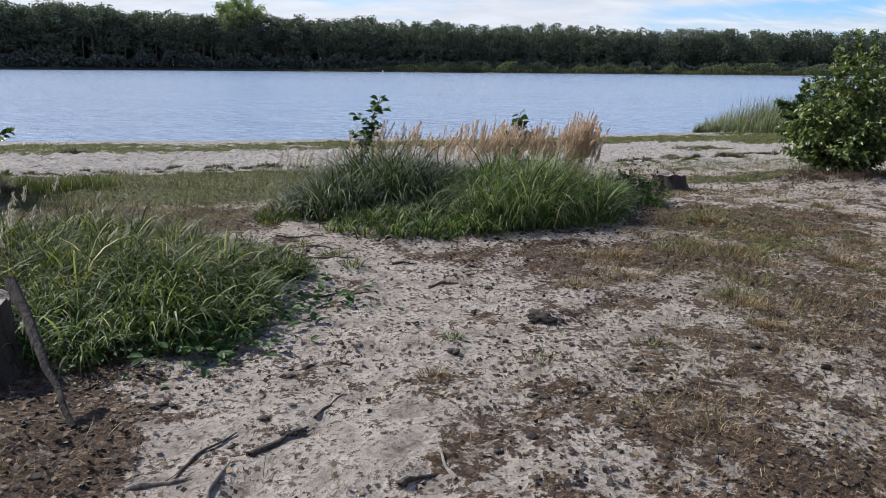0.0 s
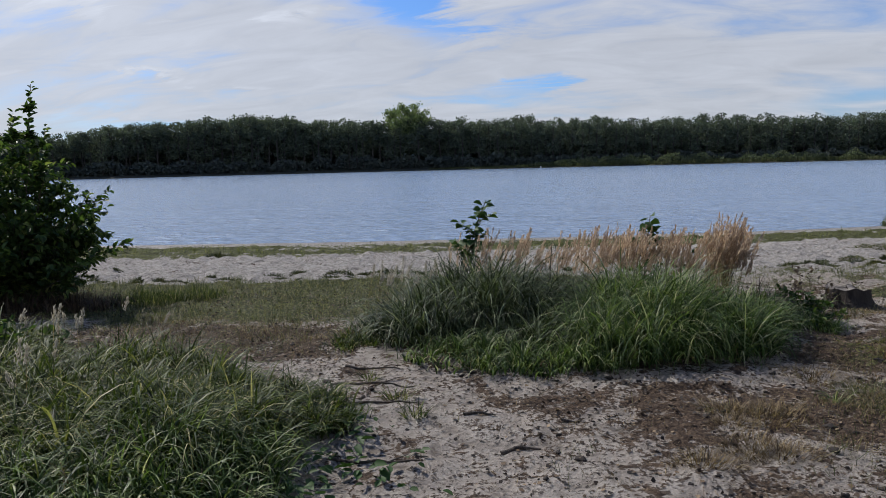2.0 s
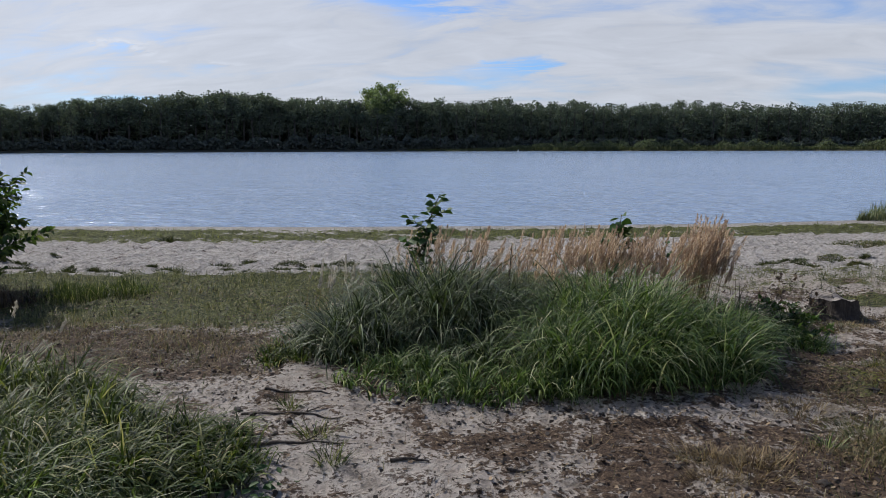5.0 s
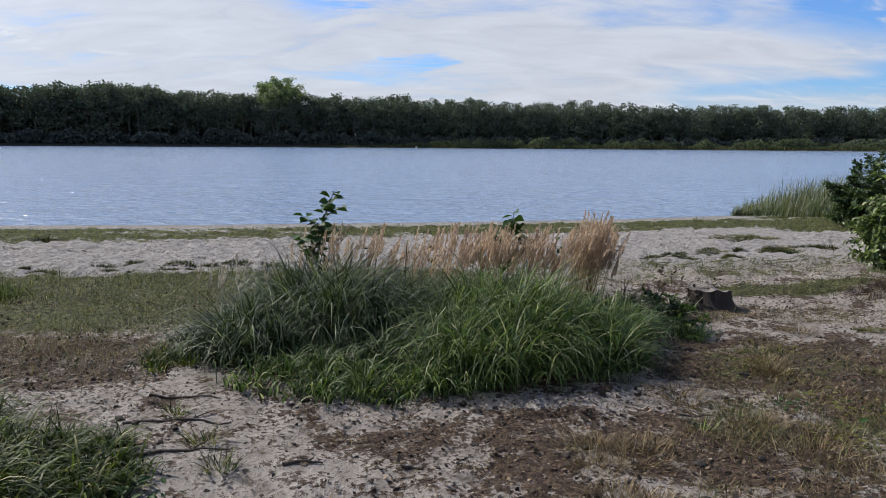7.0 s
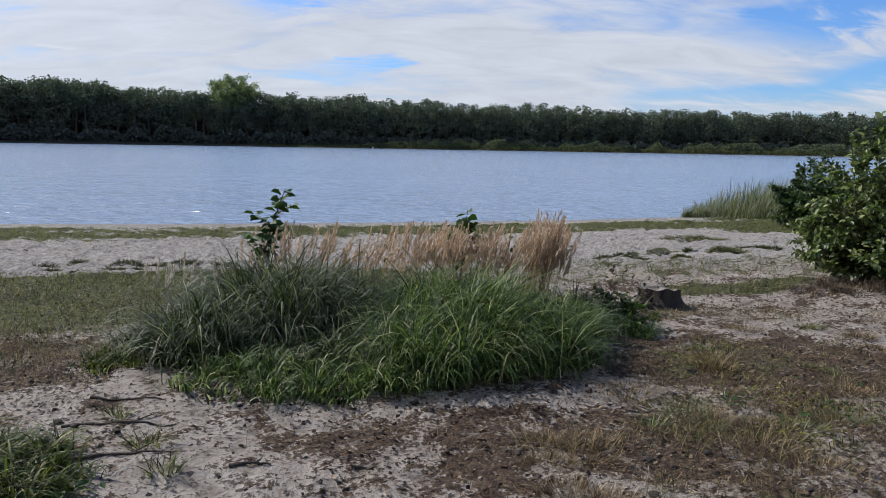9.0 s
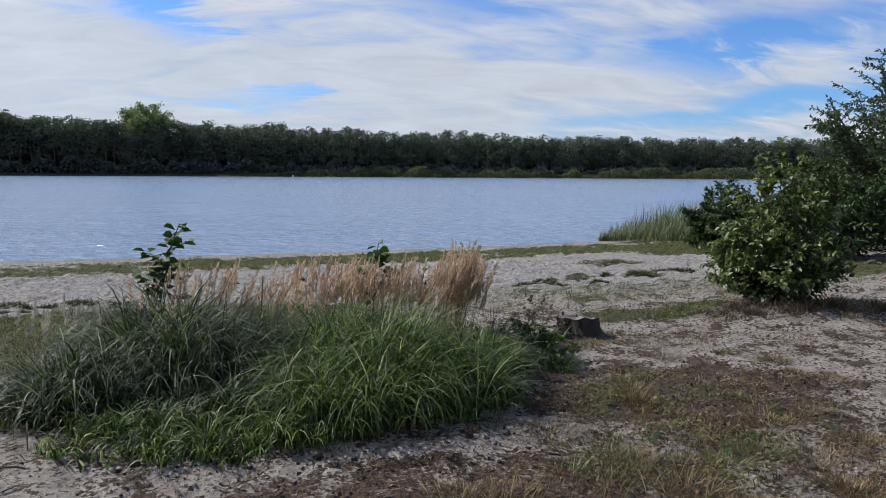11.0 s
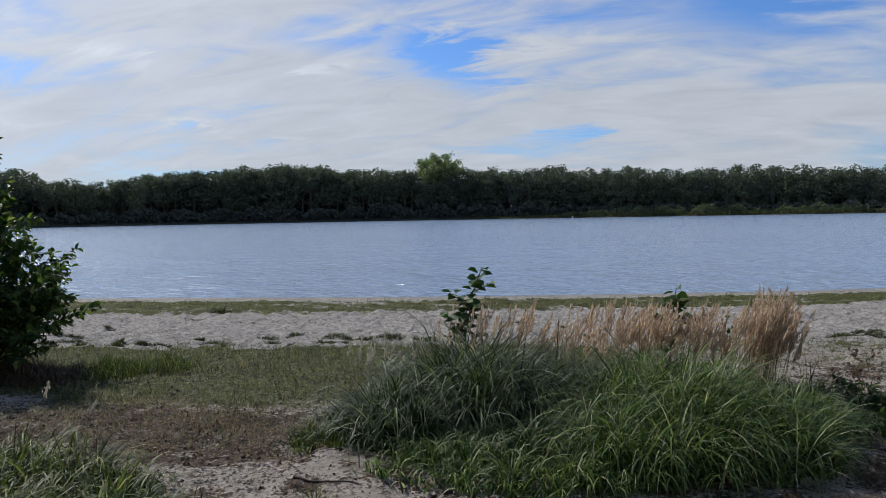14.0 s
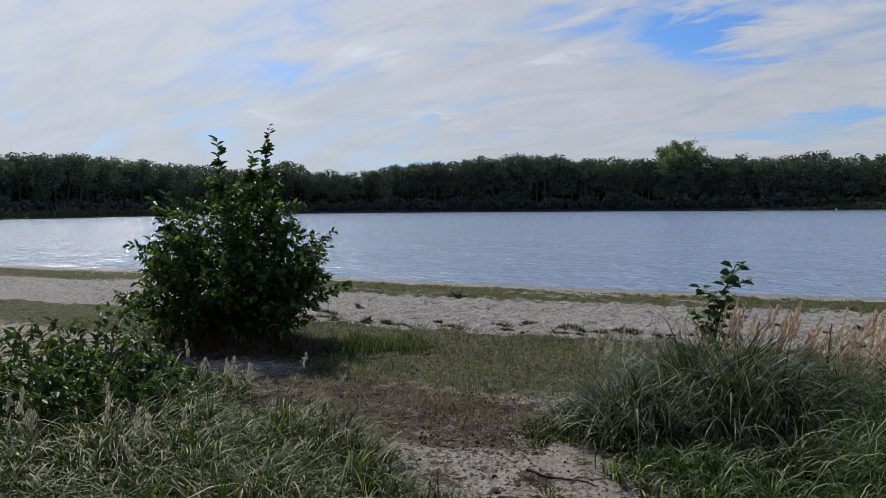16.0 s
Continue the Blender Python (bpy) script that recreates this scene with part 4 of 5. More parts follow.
grass_clump("grass_clump", "tall arching green grass clump with tan feathery seed heads",
            [(-0.40, 7.55, 0.52, 0.48, 3.2, 0.66, 0), (-0.80, 7.05, 0.32, 0.36, 1.2, 0.44, 0), (0.20, 7.55, 0.42, 0.5, 1.4, 0.52, 0),
             (0.90, 7.35, 0.55, 0.6, 3.2, 0.60, 1), (0.75, 6.8, 0.5, 0.42, 1.9, 0.46, 1), (1.38, 7.0, 0.36, 0.4, 1.2, 0.38, 1),
             (0.05, 6.5, 0.72, 0.30, 1.5, 0.22, 1), (-0.5, 6.45, 0.35, 0.25, 0.5, 0.17, 1), (-1.1, 7.2, 0.28, 0.35, 0.8, 0.26, 0), (-1.3, 6.95, 0.2, 0.25, 0.3, 0.16, 2), (0.2, 6.85, 0.5, 0.3, 0.9, 0.34, 0), (1.6, 7.5, 0.28, 0.45, 0.9, 0.38, 1), (1.85, 7.75, 0.25, 0.3, 0.5, 0.26, 1)],
            25000, (M_GRASS_BLUE_SHADED, M_GRASS, M_GRASS_YELLOW), radians(100),
            [([(0.0, 8.1, 0.9, 0.35, 1.0), (1.05, 8.15, 0.75, 0.32, 1.6), (1.55, 8.2, 0.12, 0.12, 0.5)], 440, 0.76, M_PLUME, "tan feathery seed heads"),
             ([(1.57, 8.2, 0.09, 0.10, 1.0)], 60, 0.86, M_PLUME, "tan feathery seed heads"),
             ([(-1.15, 7.9, 0.4, 0.3, 1.0)], 22, 0.52, M_PLUME_PALE, "pale feathery seed heads")])
grass_clump("grass_clump", "long sunlit yellow-green grass clump beside the sandy path",
            [(-1.75, 4.75, 0.75, 0.70, 2.6, 0.40, 0), (-2.7, 4.7, 0.8, 0.9, 3.0, 0.42, 0), (-3.5, 5.4, 0.8, 0.7, 2.0, 0.36, 0), (-2.4, 5.6, 0.7, 0.45, 1.5, 0.34, 0),
             (-1.35, 4.4, 0.45, 0.55, 1.3, 0.30, 1), (-1.2, 5.2, 0.4, 0.4, 0.9, 0.22, 0), (-2.0, 3.95, 0.6, 0.35, 1.2, 0.30, 1), (-4.2, 6.2, 0.7, 0.6, 1.3, 0.30, 0), (-3.6, 4.2, 0.9, 0.7, 1.4, 0.36, 1)],
            27000, (M_GRASS_YELLOW, M_GRASS), radians(110), windy=0.4, seed_heads=
            [([(-3.3, 6.2, 0.9, 0.4, 1.0), (-3.0, 4.9, 0.6, 0.5, 0.5)], 26, 0.50, M_PLUME_PALE, "pale drooping seed heads")])
grass_clump("weed_clump", "dark brown withered weeds beside the tree stump",
            [(1.75, 8.0, 0.36, 0.36, 1.2, 0.36, 0), (2.1, 8.1, 0.28, 0.3, 1.0, 0.26, 1), (2.2, 7.75, 0.22, 0.22, 0.8, 0.17, 1)], 2200, (M_BROWN, M_GRASS), radians(100), width=0.009)


grass_clump("weed_clump", "dark withered weeds round the foot of the bush",
            [(-5.7, 8.15, 1.0, 0.55, 2.0, 0.36, 0), (-4.9, 8.3, 0.45, 0.4, 0.7, 0.34, 0), (-6.5, 7.9, 0.5, 0.4, 0.7, 0.4, 1)], 2600, (M_BROWN, M_GRASS), radians(100), width=0.009)


grass_clump("grass_clump", "low dull olive grass mound beside the rotten stump",
            [(-1.85, 2.55, 0.45, 0.4, 1.0, 0.12, 0), (-1.6, 2.3, 0.35, 0.3, 0.7, 0.10, 1)], 2600, (M_TURF, M_BROWN), radians(80), width=0.008)


grass_clump("weed_clump", "brown withered grass and litter at the foot of the bush",
            [(5.3, 9.35, 0.8, 0.3, 1.0, 0.14, 0), (6.2, 9.4, 0.6, 0.3, 0.7, 0.16, 1), (4.6, 9.3, 0.4, 0.2, 0.4, 0.10, 0)], 2600, (M_BROWN, M_DRY), radians(100), width=0.007)


# ---- short turf, dry grass, reeds ----
def scatter(name, label, category, n, box, cover, h, mat, width, bend=(0.2, 1.4), segs=2, tilt=0.5, thr=0.35, seed=0):
    x = rng.uniform(box[0], box[1], n * 5)
    y = rng.uniform(box[2], box[3], n * 5)
    c = cover(x, y) + 0.9 * (fbm(x * 2.6, y * 2.6, 71 + seed) - 0.5) + 0.7 * (fbm(x * 9, y * 9, 77 + seed) - 0.5)
    ok = c > thr + rng.uniform(-0.12, 0.25, len(x))
    x, y = x[ok][:n], y[ok][:n]
    m = len(x)
    hh = h * (0.2 + 2.4 * fbm(x * 3.1, y * 3.1, 81 + seed) ** 2) * rng.uniform(0.5, 1.3, m)
    v, f = strips(np.stack([x, y, ground_z(x, y) - 0.004], 1), hh, rng.uniform(0, 6.28, m), np.abs(rng.normal(size=m)) * tilt, rng.uniform(*bend, m), width * rng.uniform(0.5, 1.3, m), segs)
    return tagged(new(name, mesh_np(name, v, f, mat)), label, category, kind="stuff")


def dry_cover(x, y):
    c = 0.60 * blob(x, y, 2.8, 5.2, 1.8, 2.6, 0, 0.6)
    c = np.maximum(c, 0.85 * blob(x, y, 2.45, 6.6, 0.8, 0.9, 0, 0.6))
    c = np.maximum(c, 0.9 * blob(x, y, 3.3, 7.4, 0.7, 0.25, 0, 0.5))
    c = np.maximum(c, 0.8 * blob(x, y, 3.4, 8.5, 1.0, 0.35, 0, 0.5))
    c = np.maximum(c, 0.7 * blob(x, y, 1.35, 5.6, 0.45, 0.25, 0, 0.5))
    c = np.maximum(c, 0.7 * blob(x, y, 2.1, 5.65, 0.4, 0.3, 0, 0.5))
    c = np.maximum(c, 0.85 * blob(x, y, -2.5, 7.2, 1.9, 0.8, 0, 0.5))
    c = np.maximum(c, 0.8 * blob(x, y, -1.75, 2.5, 0.5, 0.5, 0, 0.5))
    c = np.maximum(c, 0.45 * blob(x, y, 1.7, 3.6, 1.4, 1.6, 0, 0.6))
    c = np.maximum(c, 0.5 * blob(x, y, 5.6, 9.15, 1.2, 0.35, 0, 0.5))
    return c


scatter("dry_grass", "short dry straw-brown grass on dark litter", "grass", 110000, (-4.5, 7.5, 2.0, 10.0), dry_cover, 0.045, M_DRY, 0.0035, bend=(0.4, 2.6), segs=3, tilt=0.9, thr=0.38)
scatter("sparse_grass", "sparse olive grass among the dry litter", "grass", 13000, (-4.5, 7.5, 2.4, 10.0), lambda x, y: dry_cover(x, y) * 0.95, 0.09, M_TURF, 0.0045, tilt=0.7, thr=0.36, seed=3)
scatter("turf", "short olive-green turf bordering the beach sand", "turf", 34000, (-9, 8.5, 6.8, 12.6), lambda x, y: turf_cover(x, y), 0.085, M_TURF, 0.006, tilt=0.6, thr=0.42, seed=5)
scatter("shore_turf", "olive-green strip of low plants near the waterline", "turf", 22000, (-24, 14, 13, 23), lambda x, y: turf_cover(x, y), 0.08, M_SHORE, 0.013, tilt=0.6, thr=0.45, seed=7)
scatter("tall_turf", "fresh green grass at the foot of the bush", "grass", 3500, (-5.0, -3.2, 8.0, 9.8), lambda x, y: 0.8 * blob(x, y, -4.2, 9.0, 0.7, 0.55), 0.16, M_GRASS_YELLOW, 0.008, tilt=0.4, thr=0.4, seed=9)


def build_reeds():
    n = 5200
    x = 8.6 + 7 * rng.uniform(0, 1, n) ** 0.8
    y = shore_y(x) - rng.uniform(-1.4, 2.6, n) * smooth(x, 8.4, 10.5) - 0.2
    h = (0.30 + 0.75 * smooth(x, 8.0, 12.0)) * (0.35 + 1.1 * fbm(x * 1.6, y * 1.6, 57)) * rng.uniform(0.35, 1.3, n)
    v, f = strips(np.stack([x, y, base_z(x, y)], 1), h, radians(90) + rng.normal(size=n) * 1.2, np.abs(rng.normal(size=n)) * 0.16, rng.uniform(0.1, 1.6, n), rng.uniform(0.012, 0.028, n), 4)
    tagged(new("reeds", mesh_np("reeds", v, f, M_REED)), "green reeds standing at the water's edge", "reeds", kind="stuff")


build_reeds()


# ---- tree stump ----
def build_stump(at, radius, height, label, seed, flare=1.6, ragged=0.05, toward=0.0):
    x, y = at
    z = float(ground_z(x, y))
    e = thing("tree_stump", (x, y, z), label, "tree stump")
    r = np.random.default_rng(seed)
    sides, rows = 40, 14
    a = np.arange(sides) / sides * 2 * np.pi
    flute = 0.13 * np.sin(a * 5 + seed) + 0.09 * np.sin(a * 9 + 1.3 * seed) + r.normal(size=sides) * 0.03
    vs = []
    top = height * (1 + ragged * np.sin(a * 2 + seed) + ragged * 0.5 * np.sin(a * 7)) - 0.10 * height * np.cos(a - toward)
    for k in range(rows):
        t = k / (rows - 1)
        root = (1 - t) ** 3
        rad = radius * (1 + (flare - 1) * root * (1 + 0.5 * np.cos(a - toward)) + flute * (0.35 + 1.6 * root))
        rad = rad * (1 + r.normal(size=sides) * 0.012)
        vs.append(np.stack([rad * np.cos(a), rad * np.sin(a), top * t - 0.06 * (1 - t) - 0.02], 1))
    v = np.concatenate(vs)
    i = (np.arange(rows - 1) * sides)[:, None] + np.arange(sides)[None, :]
    j = (np.arange(rows - 1) * sides)[:, None] + ((np.arange(sides) + 1) % sides)[None, :]
    f = np.stack([i, j, j + sides, i + sides], -1).reshape(-1, 4)
    part("bark", mesh_np("bark", v, f, M_BARK, True), e)
    rings = []
    for q, rr in enumerate((0.99, 0.7, 0.4, 0.1)):
        w = vs[-1] * [rr, rr, 1]
        w[:, 2] = w[:, 2] * (0.985 - 0.05 * (1 - rr)) + r.normal(size=sides) * 0.004
        rings.append(w)
    v = np.concatenate(rings)
    i = (np.arange(3) * sides)[:, None] + np.arange(sides)[None, :]
    j = (np.arange(3) * sides)[:, None] + ((np.arange(sides) + 1) % sides)[None, :]
    f = np.stack([i, j, j + sides, i + sides], -1).reshape(-1, 4)
    part("cut_face", mesh_np("cut_face", v, f, M_CUT), e, "grey weathered cut wood")
    return e


build_stump((2.80, 8.72), 0.18, 0.20, "grey weathered tree stump with flared roots", 4, 2.35, 0.10, radians(-5))
build_stump((-2.06, 3.62), 0.22, 0.33, "dark rotten bark-covered stump under long grass", 9, 1.35, 0.10, radians(-60))


# ---- sticks ----
def stick(at, length, turn, rad, mat, label, seed, bend=0.12, fork=False, rise=0.0, tilt=0.0):
    r = np.random.default_rng(seed)
    x, y = at
    e = thing("stick", (x, y, float(ground_z(x, y)) + rad * 0.7 + rise), label, "stick")
    k = 9
    t = np.linspace(-0.5, 0.5, k)
    c, s = math.cos(radians(turn)), math.sin(radians(turn))
    off = bend * length * (0.25 - t ** 2) + np.cumsum(r.normal(size=k)) * 0.012 * length
    gx, gy = x + c * t * length - s * off, y + s * t * length + c * off
    gz = ground_z(gx, gy) - float(ground_z(x, y)) if tilt == 0 else t * math.tan(radians(tilt)) * length
    pts = np.stack([gx - x, gy - y, gz], 1)
    rr = rad * np.interp(t, [-0.5, 0.5], [1.0, 0.45]) * r.uniform(0.85, 1.15, k)
    ch = [tube(pts, rr, 7)]
    part("wood", mesh_np("wood", *merge(ch), mat, True), e)
    if fork:
        p = pts[5]
        q = p + np.array([c * 0.6 - s * 0.6, s * 0.6 + c * 0.6, 0.05]) * length * 0.3
        part("twig", mesh_np("twig", *tube(np.stack([p, (p + q) / 2 + [0.01, 0, 0.005], q]), [rad * 0.5, rad * 0.4, rad * 0.2], 5), mat, True), e)
    return e


for k, (px, py, ln, tn, rd, mt, fk) in enumerate((
        (0.107, 5.02, 0.20, 12, 0.013, M_STICK, False), (-0.15, 5.42, 0.18, 22, 0.010, M_STICK, True), (-0.55, 3.02, 0.30, 55, 0.012, M_STICK, True),
        (-0.40, 3.32, 0.24, 62, 0.006, M_STICK, False), (-0.80, 2.92, 0.36, 65, 0.008, M_STICK, False), (0.06, 2.86, 0.22, 100, 0.007, M_PALE_STICK, True),
        (-0.05, 2.75, 0.14, 40, 0.011, M_STICK, False), (1.3, 3.5, 0.13, -15, 0.009, M_PALE_STICK, False), (0.47, 2.95, 0.15, -55, 0.004, M_PALE_STICK, False),
        (-0.9, 5.9, 0.55, 6, 0.008, M_STICK, True), (-0.75, 5.45, 0.5, 14, 0.009, M_STICK, True), (-1.0, 6.25, 0.4, -4, 0.007, M_STICK, False), (-0.55, 4.75, 0.45, 2, 0.008, M_STICK, True),
        (-0.9, 2.75, 0.2, 20, 0.009, M_PALE_STICK, True), (-0.7, 2.75, 0.22, 80, 0.010, M_PALE_STICK, True), (0.35, 5.45, 0.12, 20, 0.01, M_STICK, False), (1.9, 6.1, 0.3, -12, 0.006, M_STICK, True))):
    stick((px, py), ln, tn, rd, mt, "grey-brown dead stick lying on the sand" if mt == M_STICK else "pale bleached stick lying on the sand", 200 + k, fork=fk)
stick((-1.53, 3.28), 0.60, -48, 0.024, M_BARK, "thick dead branch leaning against the rotten stump", 240, bend=0.03, rise=0.21, tilt=-36)
stick((-1.5, 3.8), 0.6, 3, 0.03, M_BARK, "dark fallen log half hidden under the grass", 241, bend=0.03)


# ---- clods, litter ----
def lump(r, flat=0.5):
    bm = bmesh.new()
    bmesh.ops.create_icosphere(bm, subdivisions=2, radius=1.0)
    v = np.array([q.co[:] for q in bm.verts])
    f = np.array([[w.index for w in q.verts] for q in bm.faces])
    bm.free()
    return v * (1 + r.normal(size=(len(v), 1)) * 0.42) * [1.15, 0.8, flat], f


def build_clods():
    r = np.random.default_rng(31)
    bases = [lump(r) for k in range(6)]
    ch = []
    n = 1500
    x, y = r.uniform(-2.2, 4.5, n), r.uniform(2.0, 7.0, n)
    ok = (fbm(x * 1.5, y * 1.5, 91) > 0.36) & (blob(x, y, 0.3, 7.4, 1.9, 1.2) < 0.2) & (blob(x, y, -2.9, 4.9, 2.1, 1.3) < 0.3)
    x, y = x[ok], y[ok]
    z = ground_z(x, y)
    for k in range(len(x)):
        v, f = bases[k % 6]
        s = 0.003 + 0.022 * r.uniform(0, 1) ** 6
        ch.append((xform(v, x[k], y[k], z[k] + s * 0.2, s, s, r.uniform(0, 6.28)), f))
    tagged(new("soil_crumbs", mesh_np("soil_crumbs", *merge(ch), M_SOIL)), "dark soil crumbs and small cones strewn on sand", "soil", kind="stuff")
    # larger clods, each a thing
    for px, py, s in ((0.62, 4.29, 0.10), (0.10, 3.85, 0.045), (-0.52, 3.1, 0.05), (-0.72, 3.02, 0.045), (-1.18, 3.38, 0.045), (-1.08, 3.32, 0.05), (0.30, 4.05, 0.04), (-0.08, 4.2, 0.03), (0.45, 3.35, 0.04), (-0.65, 3.6, 0.04)):
        e = thing("earth_clod", (px, py, float(ground_z(px, py))), "crumbled clod of dark earth lying on the sand", "clod", "earth clods")
        for q in range(14 if s > 0.08 else 6):
            v, f = bases[r.integers(6)]
            k = s * r.uniform(0.18, 0.42)
            part("crumb", mesh_np("crumb", xform(v, r.normal() * s * 0.5, r.normal() * s * 0.35, k * 0.25, k, k * 0.7, r.uniform(0, 6)), f, M_SOIL), e)


build_clods()


def build_litter():
    def spots(n, bias):
        x, y = rng.uniform(-4.5, 7.0, n), 2.0 + 8.4 * rng.uniform(0, 1, n) ** 1.25
        c = litter_and_shade_cover(x, y) + 0.9 * (fbm(x * 2, y * 2, 95) - 0.5) + 0.5 * (fbm(x * 7, y * 7, 97) - 0.5)
        ok = c > rng.uniform(0.1, 0.85, n) - bias
        return x[ok], y[ok]

    x, y = spots(90000, 0.0)
    m = len(x)
    v, f = sprays(np.stack([x, y, ground_z(x, y) + 0.006], 1), rng.uniform(0.007, 0.032, m), unit(m) * [1, 1, 0.35], rng.normal(size=(m, 3)) * 0.35 + [0, 0, 1])
    tagged(new("leaf_litter", mesh_np("leaf_litter", v, f, M_DEADLEAF)), "curled brown dead leaves strewn over the ground", "leaf litter", kind="stuff")
    x, y = spots(30000, 0.05)
    m = len(x)
    v, f = strips(np.stack([x, y, ground_z(x, y) + 0.004], 1), rng.uniform(0.02, 0.11, m), rng.uniform(0, 6.28, m), rng.uniform(1.2, 1.5, m), rng.uniform(-0.2, 0.25, m), rng.uniform(0.002, 0.0045, m), 2)
    tagged(new("straw_litter", mesh_np("straw_litter", v, f, M_DRY)), "dry straw and thin twigs lying on the ground", "straw", kind="stuff")


build_litter()


# ---- saplings: every leaf is a part ----
def sapling(at, height, count, leaf, label, lean, seed, twigs=(), mat=M_SAP):
    r = np.random.default_rng(seed)
    x, y = at
    e = thing("sapling", (x, y, float(ground_z(x, y))), label, "sapling")
    t = np.linspace(0, 1, 10)
    pts = np.stack([lean * t ** 2, 0.05 * np.sin(t * 3), height * t], 1)
    part("stem", mesh_np("stem", *tube(pts, np.interp(t, [0, 1], [0.010, 0.003]), 6), M_TWIG, True), e)
    shapes = []
    for k in range(4):
        v, f = leaves(np.zeros((1, 3)), np.array([1.0]), np.array([[0, 1.0, 0.05]]), np.array([[0.15 * (k - 1.5), 0, 1.0]]), 0.95, 0.16)
        shapes.append(mesh_np("leaf", v, f, mat))

    def leaf_at(q, a, k):
        ob = part("leaf", shapes[k % 4], e)
        s = leaf * r.uniform(0.65, 1.1)
        ob.matrix_basis = Matrix.LocRotScale(q, Euler((r.uniform(-0.5, 0.7), r.uniform(-0.9, 0.9), a - math.pi / 2)), (s, s, s))

    def along(line, lo, n, k0):
        for k in range(n):
            u = (lo + (0.99 - lo) * k / max(1, n - 1)) * (len(line) - 1)
            i = min(int(u), len(line) - 2)
            p = line[i] + (line[i + 1] - line[i]) * (u - i)
            a = (k0 + k) * 2.6 + r.uniform(-0.5, 0.5)
            leaf_at(p + np.array([math.cos(a), math.sin(a), 0.2]) * 0.012, a, k)

    along(pts, 0.42, count * 2 // 5, 0)
    per = max(1, count * 3 // 5 // len(twigs)) if twigs else 0
    for j, (u, dx, dy, dz) in enumerate(twigs):
        i = int(u * 9)
        line = pts[i] + np.linspace(0, 1, 5)[:, None] * np.array([dx, dy, dz]) + np.array([[0, 0, 0.02 * q * (1 - q / 4)] for q in range(5)])
        part("twig", mesh_np("twig", *tube(line, np.linspace(0.004, 0.0015, 5), 4), M_TWIG, True), e)
        along(line, 0.25, per, j)
    return e


sapling((-0.68, 8.06), 1.04, 84, 0.092, "young alder sapling with round dark green leaves in the grass", 0.24, 3,
        ((0.55, -0.10, 0.02, 0.22), (0.6, 0.14, -0.05, 0.16), (0.68, -0.12, 0.05, 0.14), (0.8, 0.12, 0.03, 0.08), (0.5, 0.10, 0.08, 0.2)))
sapling((0.95, 8.2), 0.90, 50, 0.088, "short alder sapling with dark leaves among the seed heads", 0.05, 4, ((0.72, 0.15, 0.0, 0.06), (0.7, -0.13, 0.05, 0.06), (0.8, 0.08, -0.05, 0.08)))
sapling((1.32, 8.3), 0.66, 12, 0.07, "small leafy sapling among the seed heads", 0.05, 8, ((0.8, 0.1, 0.0, 0.05),))
sapling((0.12, 7.95), 0.64, 9, 0.06, "small yellow-green sapling tip among the seed heads", 0.03, 9, (), M_YWEED)


# ---- tufts on the sand, low weeds ----
def tuft(at, radius, height, mat, label, group, n=130, name="grass_tuft", width=0.007):
    x, y = at
    o = np.array([x, y, float(ground_z(x, y))])
    e = thing(name, tuple(o), label, "grass tuft", group)
    bx, by, r, a, k = rand_in_blobs(n, [(x, y, radius, radius * 0.6, 1.0)])
    v, f = strips(np.stack([bx, by, ground_z(bx, by) - 0.005], 1) - o, height * rng.uniform(0.5, 1.2, n), np.pi / 2 - a + rng.normal(size=n) * 0.6, 0.15 + 0.6 * r, rng.uniform(0.2, 1.3, n), width * rng.uniform(0.6, 1.3, n), 3)
    tagged(part("grass", mesh_np("grass", v, f, mat), e), kind="stuff")
    return e


for px, py, rr, hh in ((5.64, 13.65, 0.34, 0.10), (5.95, 16.5, 0.5, 0.06), (6.45, 16.45, 0.42, 0.07), (4.45, 12.5, 0.14, 0.07), (4.75, 14.05, 0.3, 0.05)):
    tuft((px, py), rr, hh, M_TURF, "flat olive-brown tussock on the open sand", "tussocks on the beach", 1100, width=0.012)
rt = np.random.default_rng(77)
tuft((-7.38, 15.95), 0.24, 0.13, M_BEACH_TUFT, "dark green tuft on the open sand", "tufts on the beach", 240, width=0.018)
tuft((-4.61, 11.2), 0.22, 0.11, M_BEACH_TUFT, "dark green tuft on the open sand", "tufts on the beach", 240, width=0.016)
for k in range(80):
    px = rt.uniform(-9.5, 7.5)
    py = float(shore_y(px)) - 9.3 + abs(rt.normal()) * 0.55 + (rt.uniform(0, 2.5) if k % 9 == 0 else 0)
    tuft((px, py), rt.uniform(0.06, 0.17), rt.uniform(0.05, 0.085), M_BEACH_TUFT, "small dark olive tuft on the sand", "tufts on the beach", 220, width=0.011)
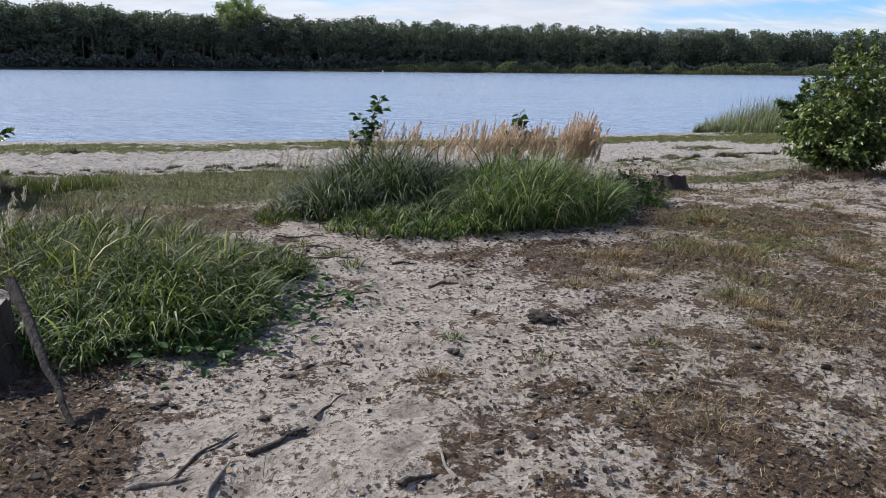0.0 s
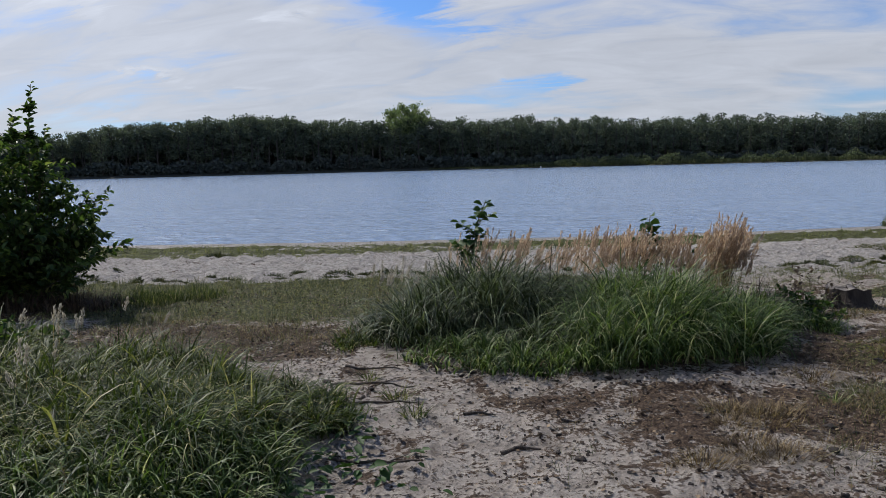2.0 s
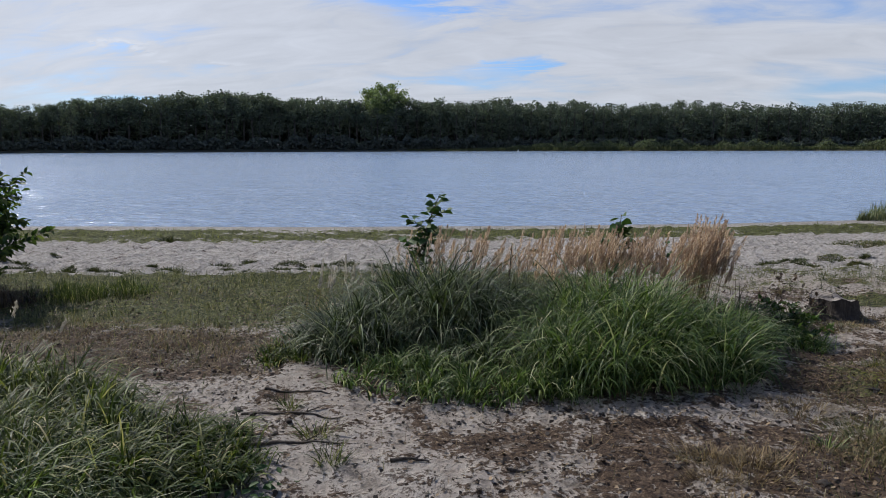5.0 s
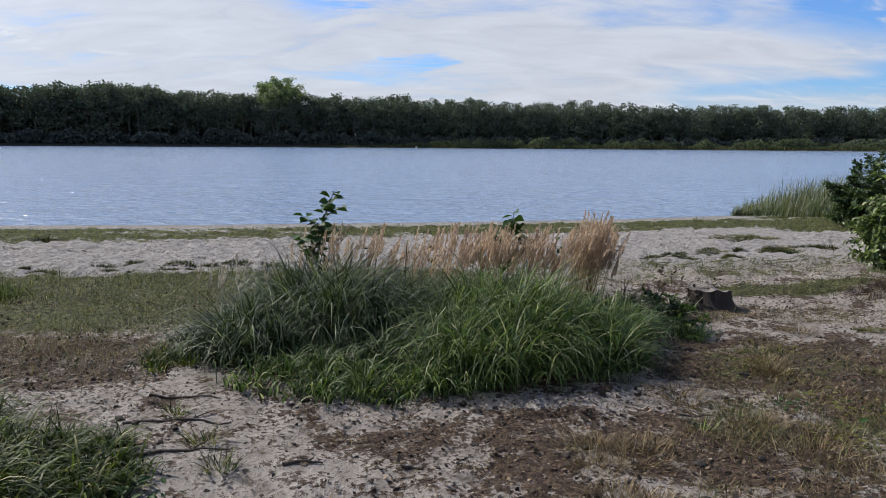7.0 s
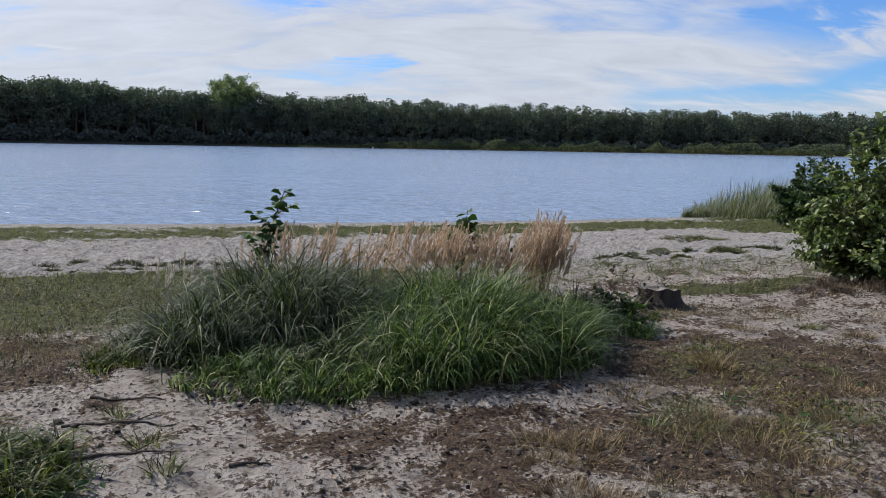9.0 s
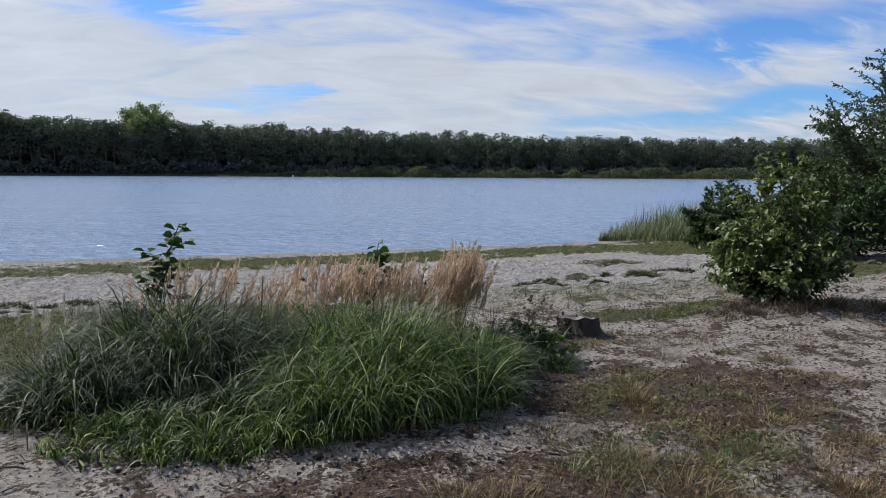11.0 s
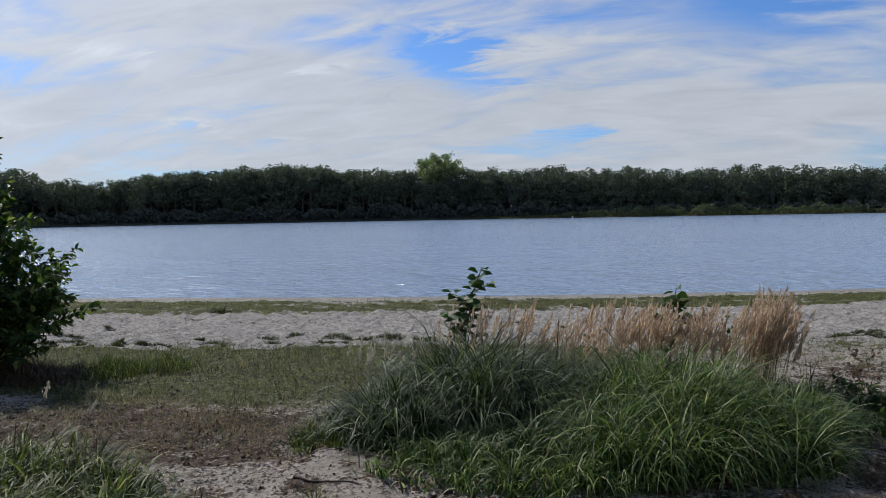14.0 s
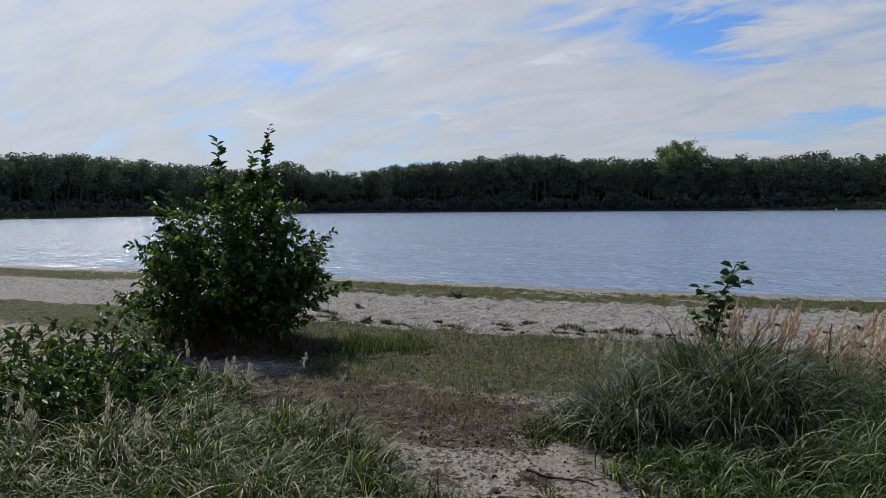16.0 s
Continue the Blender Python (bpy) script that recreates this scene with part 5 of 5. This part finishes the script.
for px, py, rr, hh, mt in ((-0.66, 5.62, 0.09, 0.13, M_GRASS_YELLOW), (-0.50, 5.35, 0.08, 0.12, M_GRASS_YELLOW), (-0.95, 6.0, 0.07, 0.10, M_GRASS_YELLOW), (0.12, 4.0, 0.05, 0.05, M_GRASS), (0.03, 3.58, 0.08, 0.05, M_DRY), (0.5, 3.75, 0.1, 0.05, M_TURF),
                           (1.1, 3.9, 0.10, 0.07, M_GRASS_YELLOW), (2.1, 5.0, 0.16, 0.08, M_GRASS_YELLOW), (2.6, 5.6, 0.16, 0.08, M_GRASS_YELLOW), (2.2, 5.6, 0.22, 0.16, M_DRY), (1.35, 5.55, 0.2, 0.12, M_DRY), (1.8, 5.9, 0.06, 0.1, M_GRASS), (2.9, 6.2, 0.18, 0.07, M_GRASS_YELLOW)):
    tuft((px, py), rr, hh, mt, "small grass tuft on the trampled sand", "tufts by the path", 200 if mt == M_DRY else 70, width=0.0035 if mt == M_DRY else 0.006)


rm = np.random.default_rng(91)
for k in range(46):
    u = k % 5
    cx, cy, sx, sy = ((2.5, 6.6, 0.6, 0.5), (3.4, 8.0, 0.9, 0.35), (2.9, 5.6, 0.9, 0.6), (1.6, 5.5, 0.7, 0.3), (2.6, 4.2, 1.0, 0.8))[u]
    px, py = cx + rm.normal() * sx, cy + rm.normal() * sy
    if float(blob(px, py, 0.3, 7.3, 1.7, 1.1)) > 0.1:
        continue
    green = rm.uniform() < 0.4
    tuft((px, py), rm.uniform(0.10, 0.26), rm.uniform(0.04, 0.09), M_TURF if green else M_DRY,
         "low mat of olive grass on dark litter" if green else "low mat of dry brown grass on dark litter", "grass mats", 420, "grass_mat", 0.0035)


def weed(at, count, leaf, label, seed, spread=0.18, mat=M_SAP, aspect=0.6):
    r = np.random.default_rng(seed)
    x, y = at
    e = thing("weed", (x, y, float(ground_z(x, y))), label, "weed")
    v, f = leaves(np.zeros((1, 3)), np.array([1.0]), np.array([[0, 1.0, 0.1]]), np.array([[0, 0, 1.0]]), aspect, 0.2)
    me = mesh_np("leaf", v, f, mat)
    for k in range(count):
        ob = part("leaf", me, e)
        s = leaf * r.uniform(0.6, 1.2)
        p = r.normal(size=2) * spread
        zz = float(ground_z(x + p[0], y + p[1])) - float(ground_z(x, y))
        ob.matrix_basis = Matrix.LocRotScale((p[0], p[1] * 0.7, zz + r.uniform(0.015, 0.06)), Euler((r.uniform(-0.4, 0.5), r.uniform(-0.5, 0.5), r.uniform(0, 6.28))), (s, s, s))
    return e


for k, (px, py, c, lf, sp) in enumerate(((-1.04, 3.9, 22, 0.09, 0.09), (-1.35, 3.9, 34, 0.09, 0.17), (-0.8, 4.35, 40, 0.075, 0.16), (-0.72, 4.7, 34, 0.065, 0.15), (-1.15, 3.6, 26, 0.045, 0.2), (-0.92, 3.95, 34, 0.06, 0.15), (-1.1, 4.0, 30, 0.08, 0.14), (-0.55, 4.55, 24, 0.06, 0.14), (-1.6, 3.9, 36, 0.09, 0.16), (-1.28, 3.85, 36, 0.08, 0.15), (-1.0, 4.15, 34, 0.07, 0.14), (-0.72, 5.0, 26, 0.06, 0.14), (-1.85, 3.85, 30, 0.08, 0.15), (2.25, 8.35, 30, 0.05, 0.16), (2.45, 6.15, 14, 0.04, 0.15), (2.9, 6.15, 22, 0.045, 0.2))):
    weed((px, py), c, lf, "low broad-leaved weed sprawling at the edge of the sand", 300 + k, sp)
for k, (px, py, c, sp) in enumerate(((2.51, 6.34, 30, 0.13), (2.68, 6.22, 30, 0.12), (2.48, 5.73, 44, 0.15), (2.34, 6.87, 26, 0.12), (2.78, 7.26, 24, 0.12), (3.04, 6.09, 30, 0.14), (3.4, 5.7, 26, 0.16))):
    weed((px, py), c + 20, 0.034, "yellowing narrow-leaved weed sprawling over dark litter", 340 + k, sp, M_YWEED, 0.3)


def far_buoy(bearing, out, size):
    x, y = far_point(bearing, out)
    t = np.linspace(0, 1, 8)
    v, f = tube(np.stack([t * 0, t * 0, size * t * 1.1], 1), size * 0.5 * np.sin(np.pi * np.clip(t, 0.06, 0.97)) ** 0.6, 10)
    ob = tagged(new("buoy", mesh_np("buoy", v, f, M_WHITE, True)), "small white buoy at the far shore", "buoy")
    ob.location = (float(x), float(y), WATER_Z - size * 0.1)


far_buoy(-3.1, -1.0, 0.8)
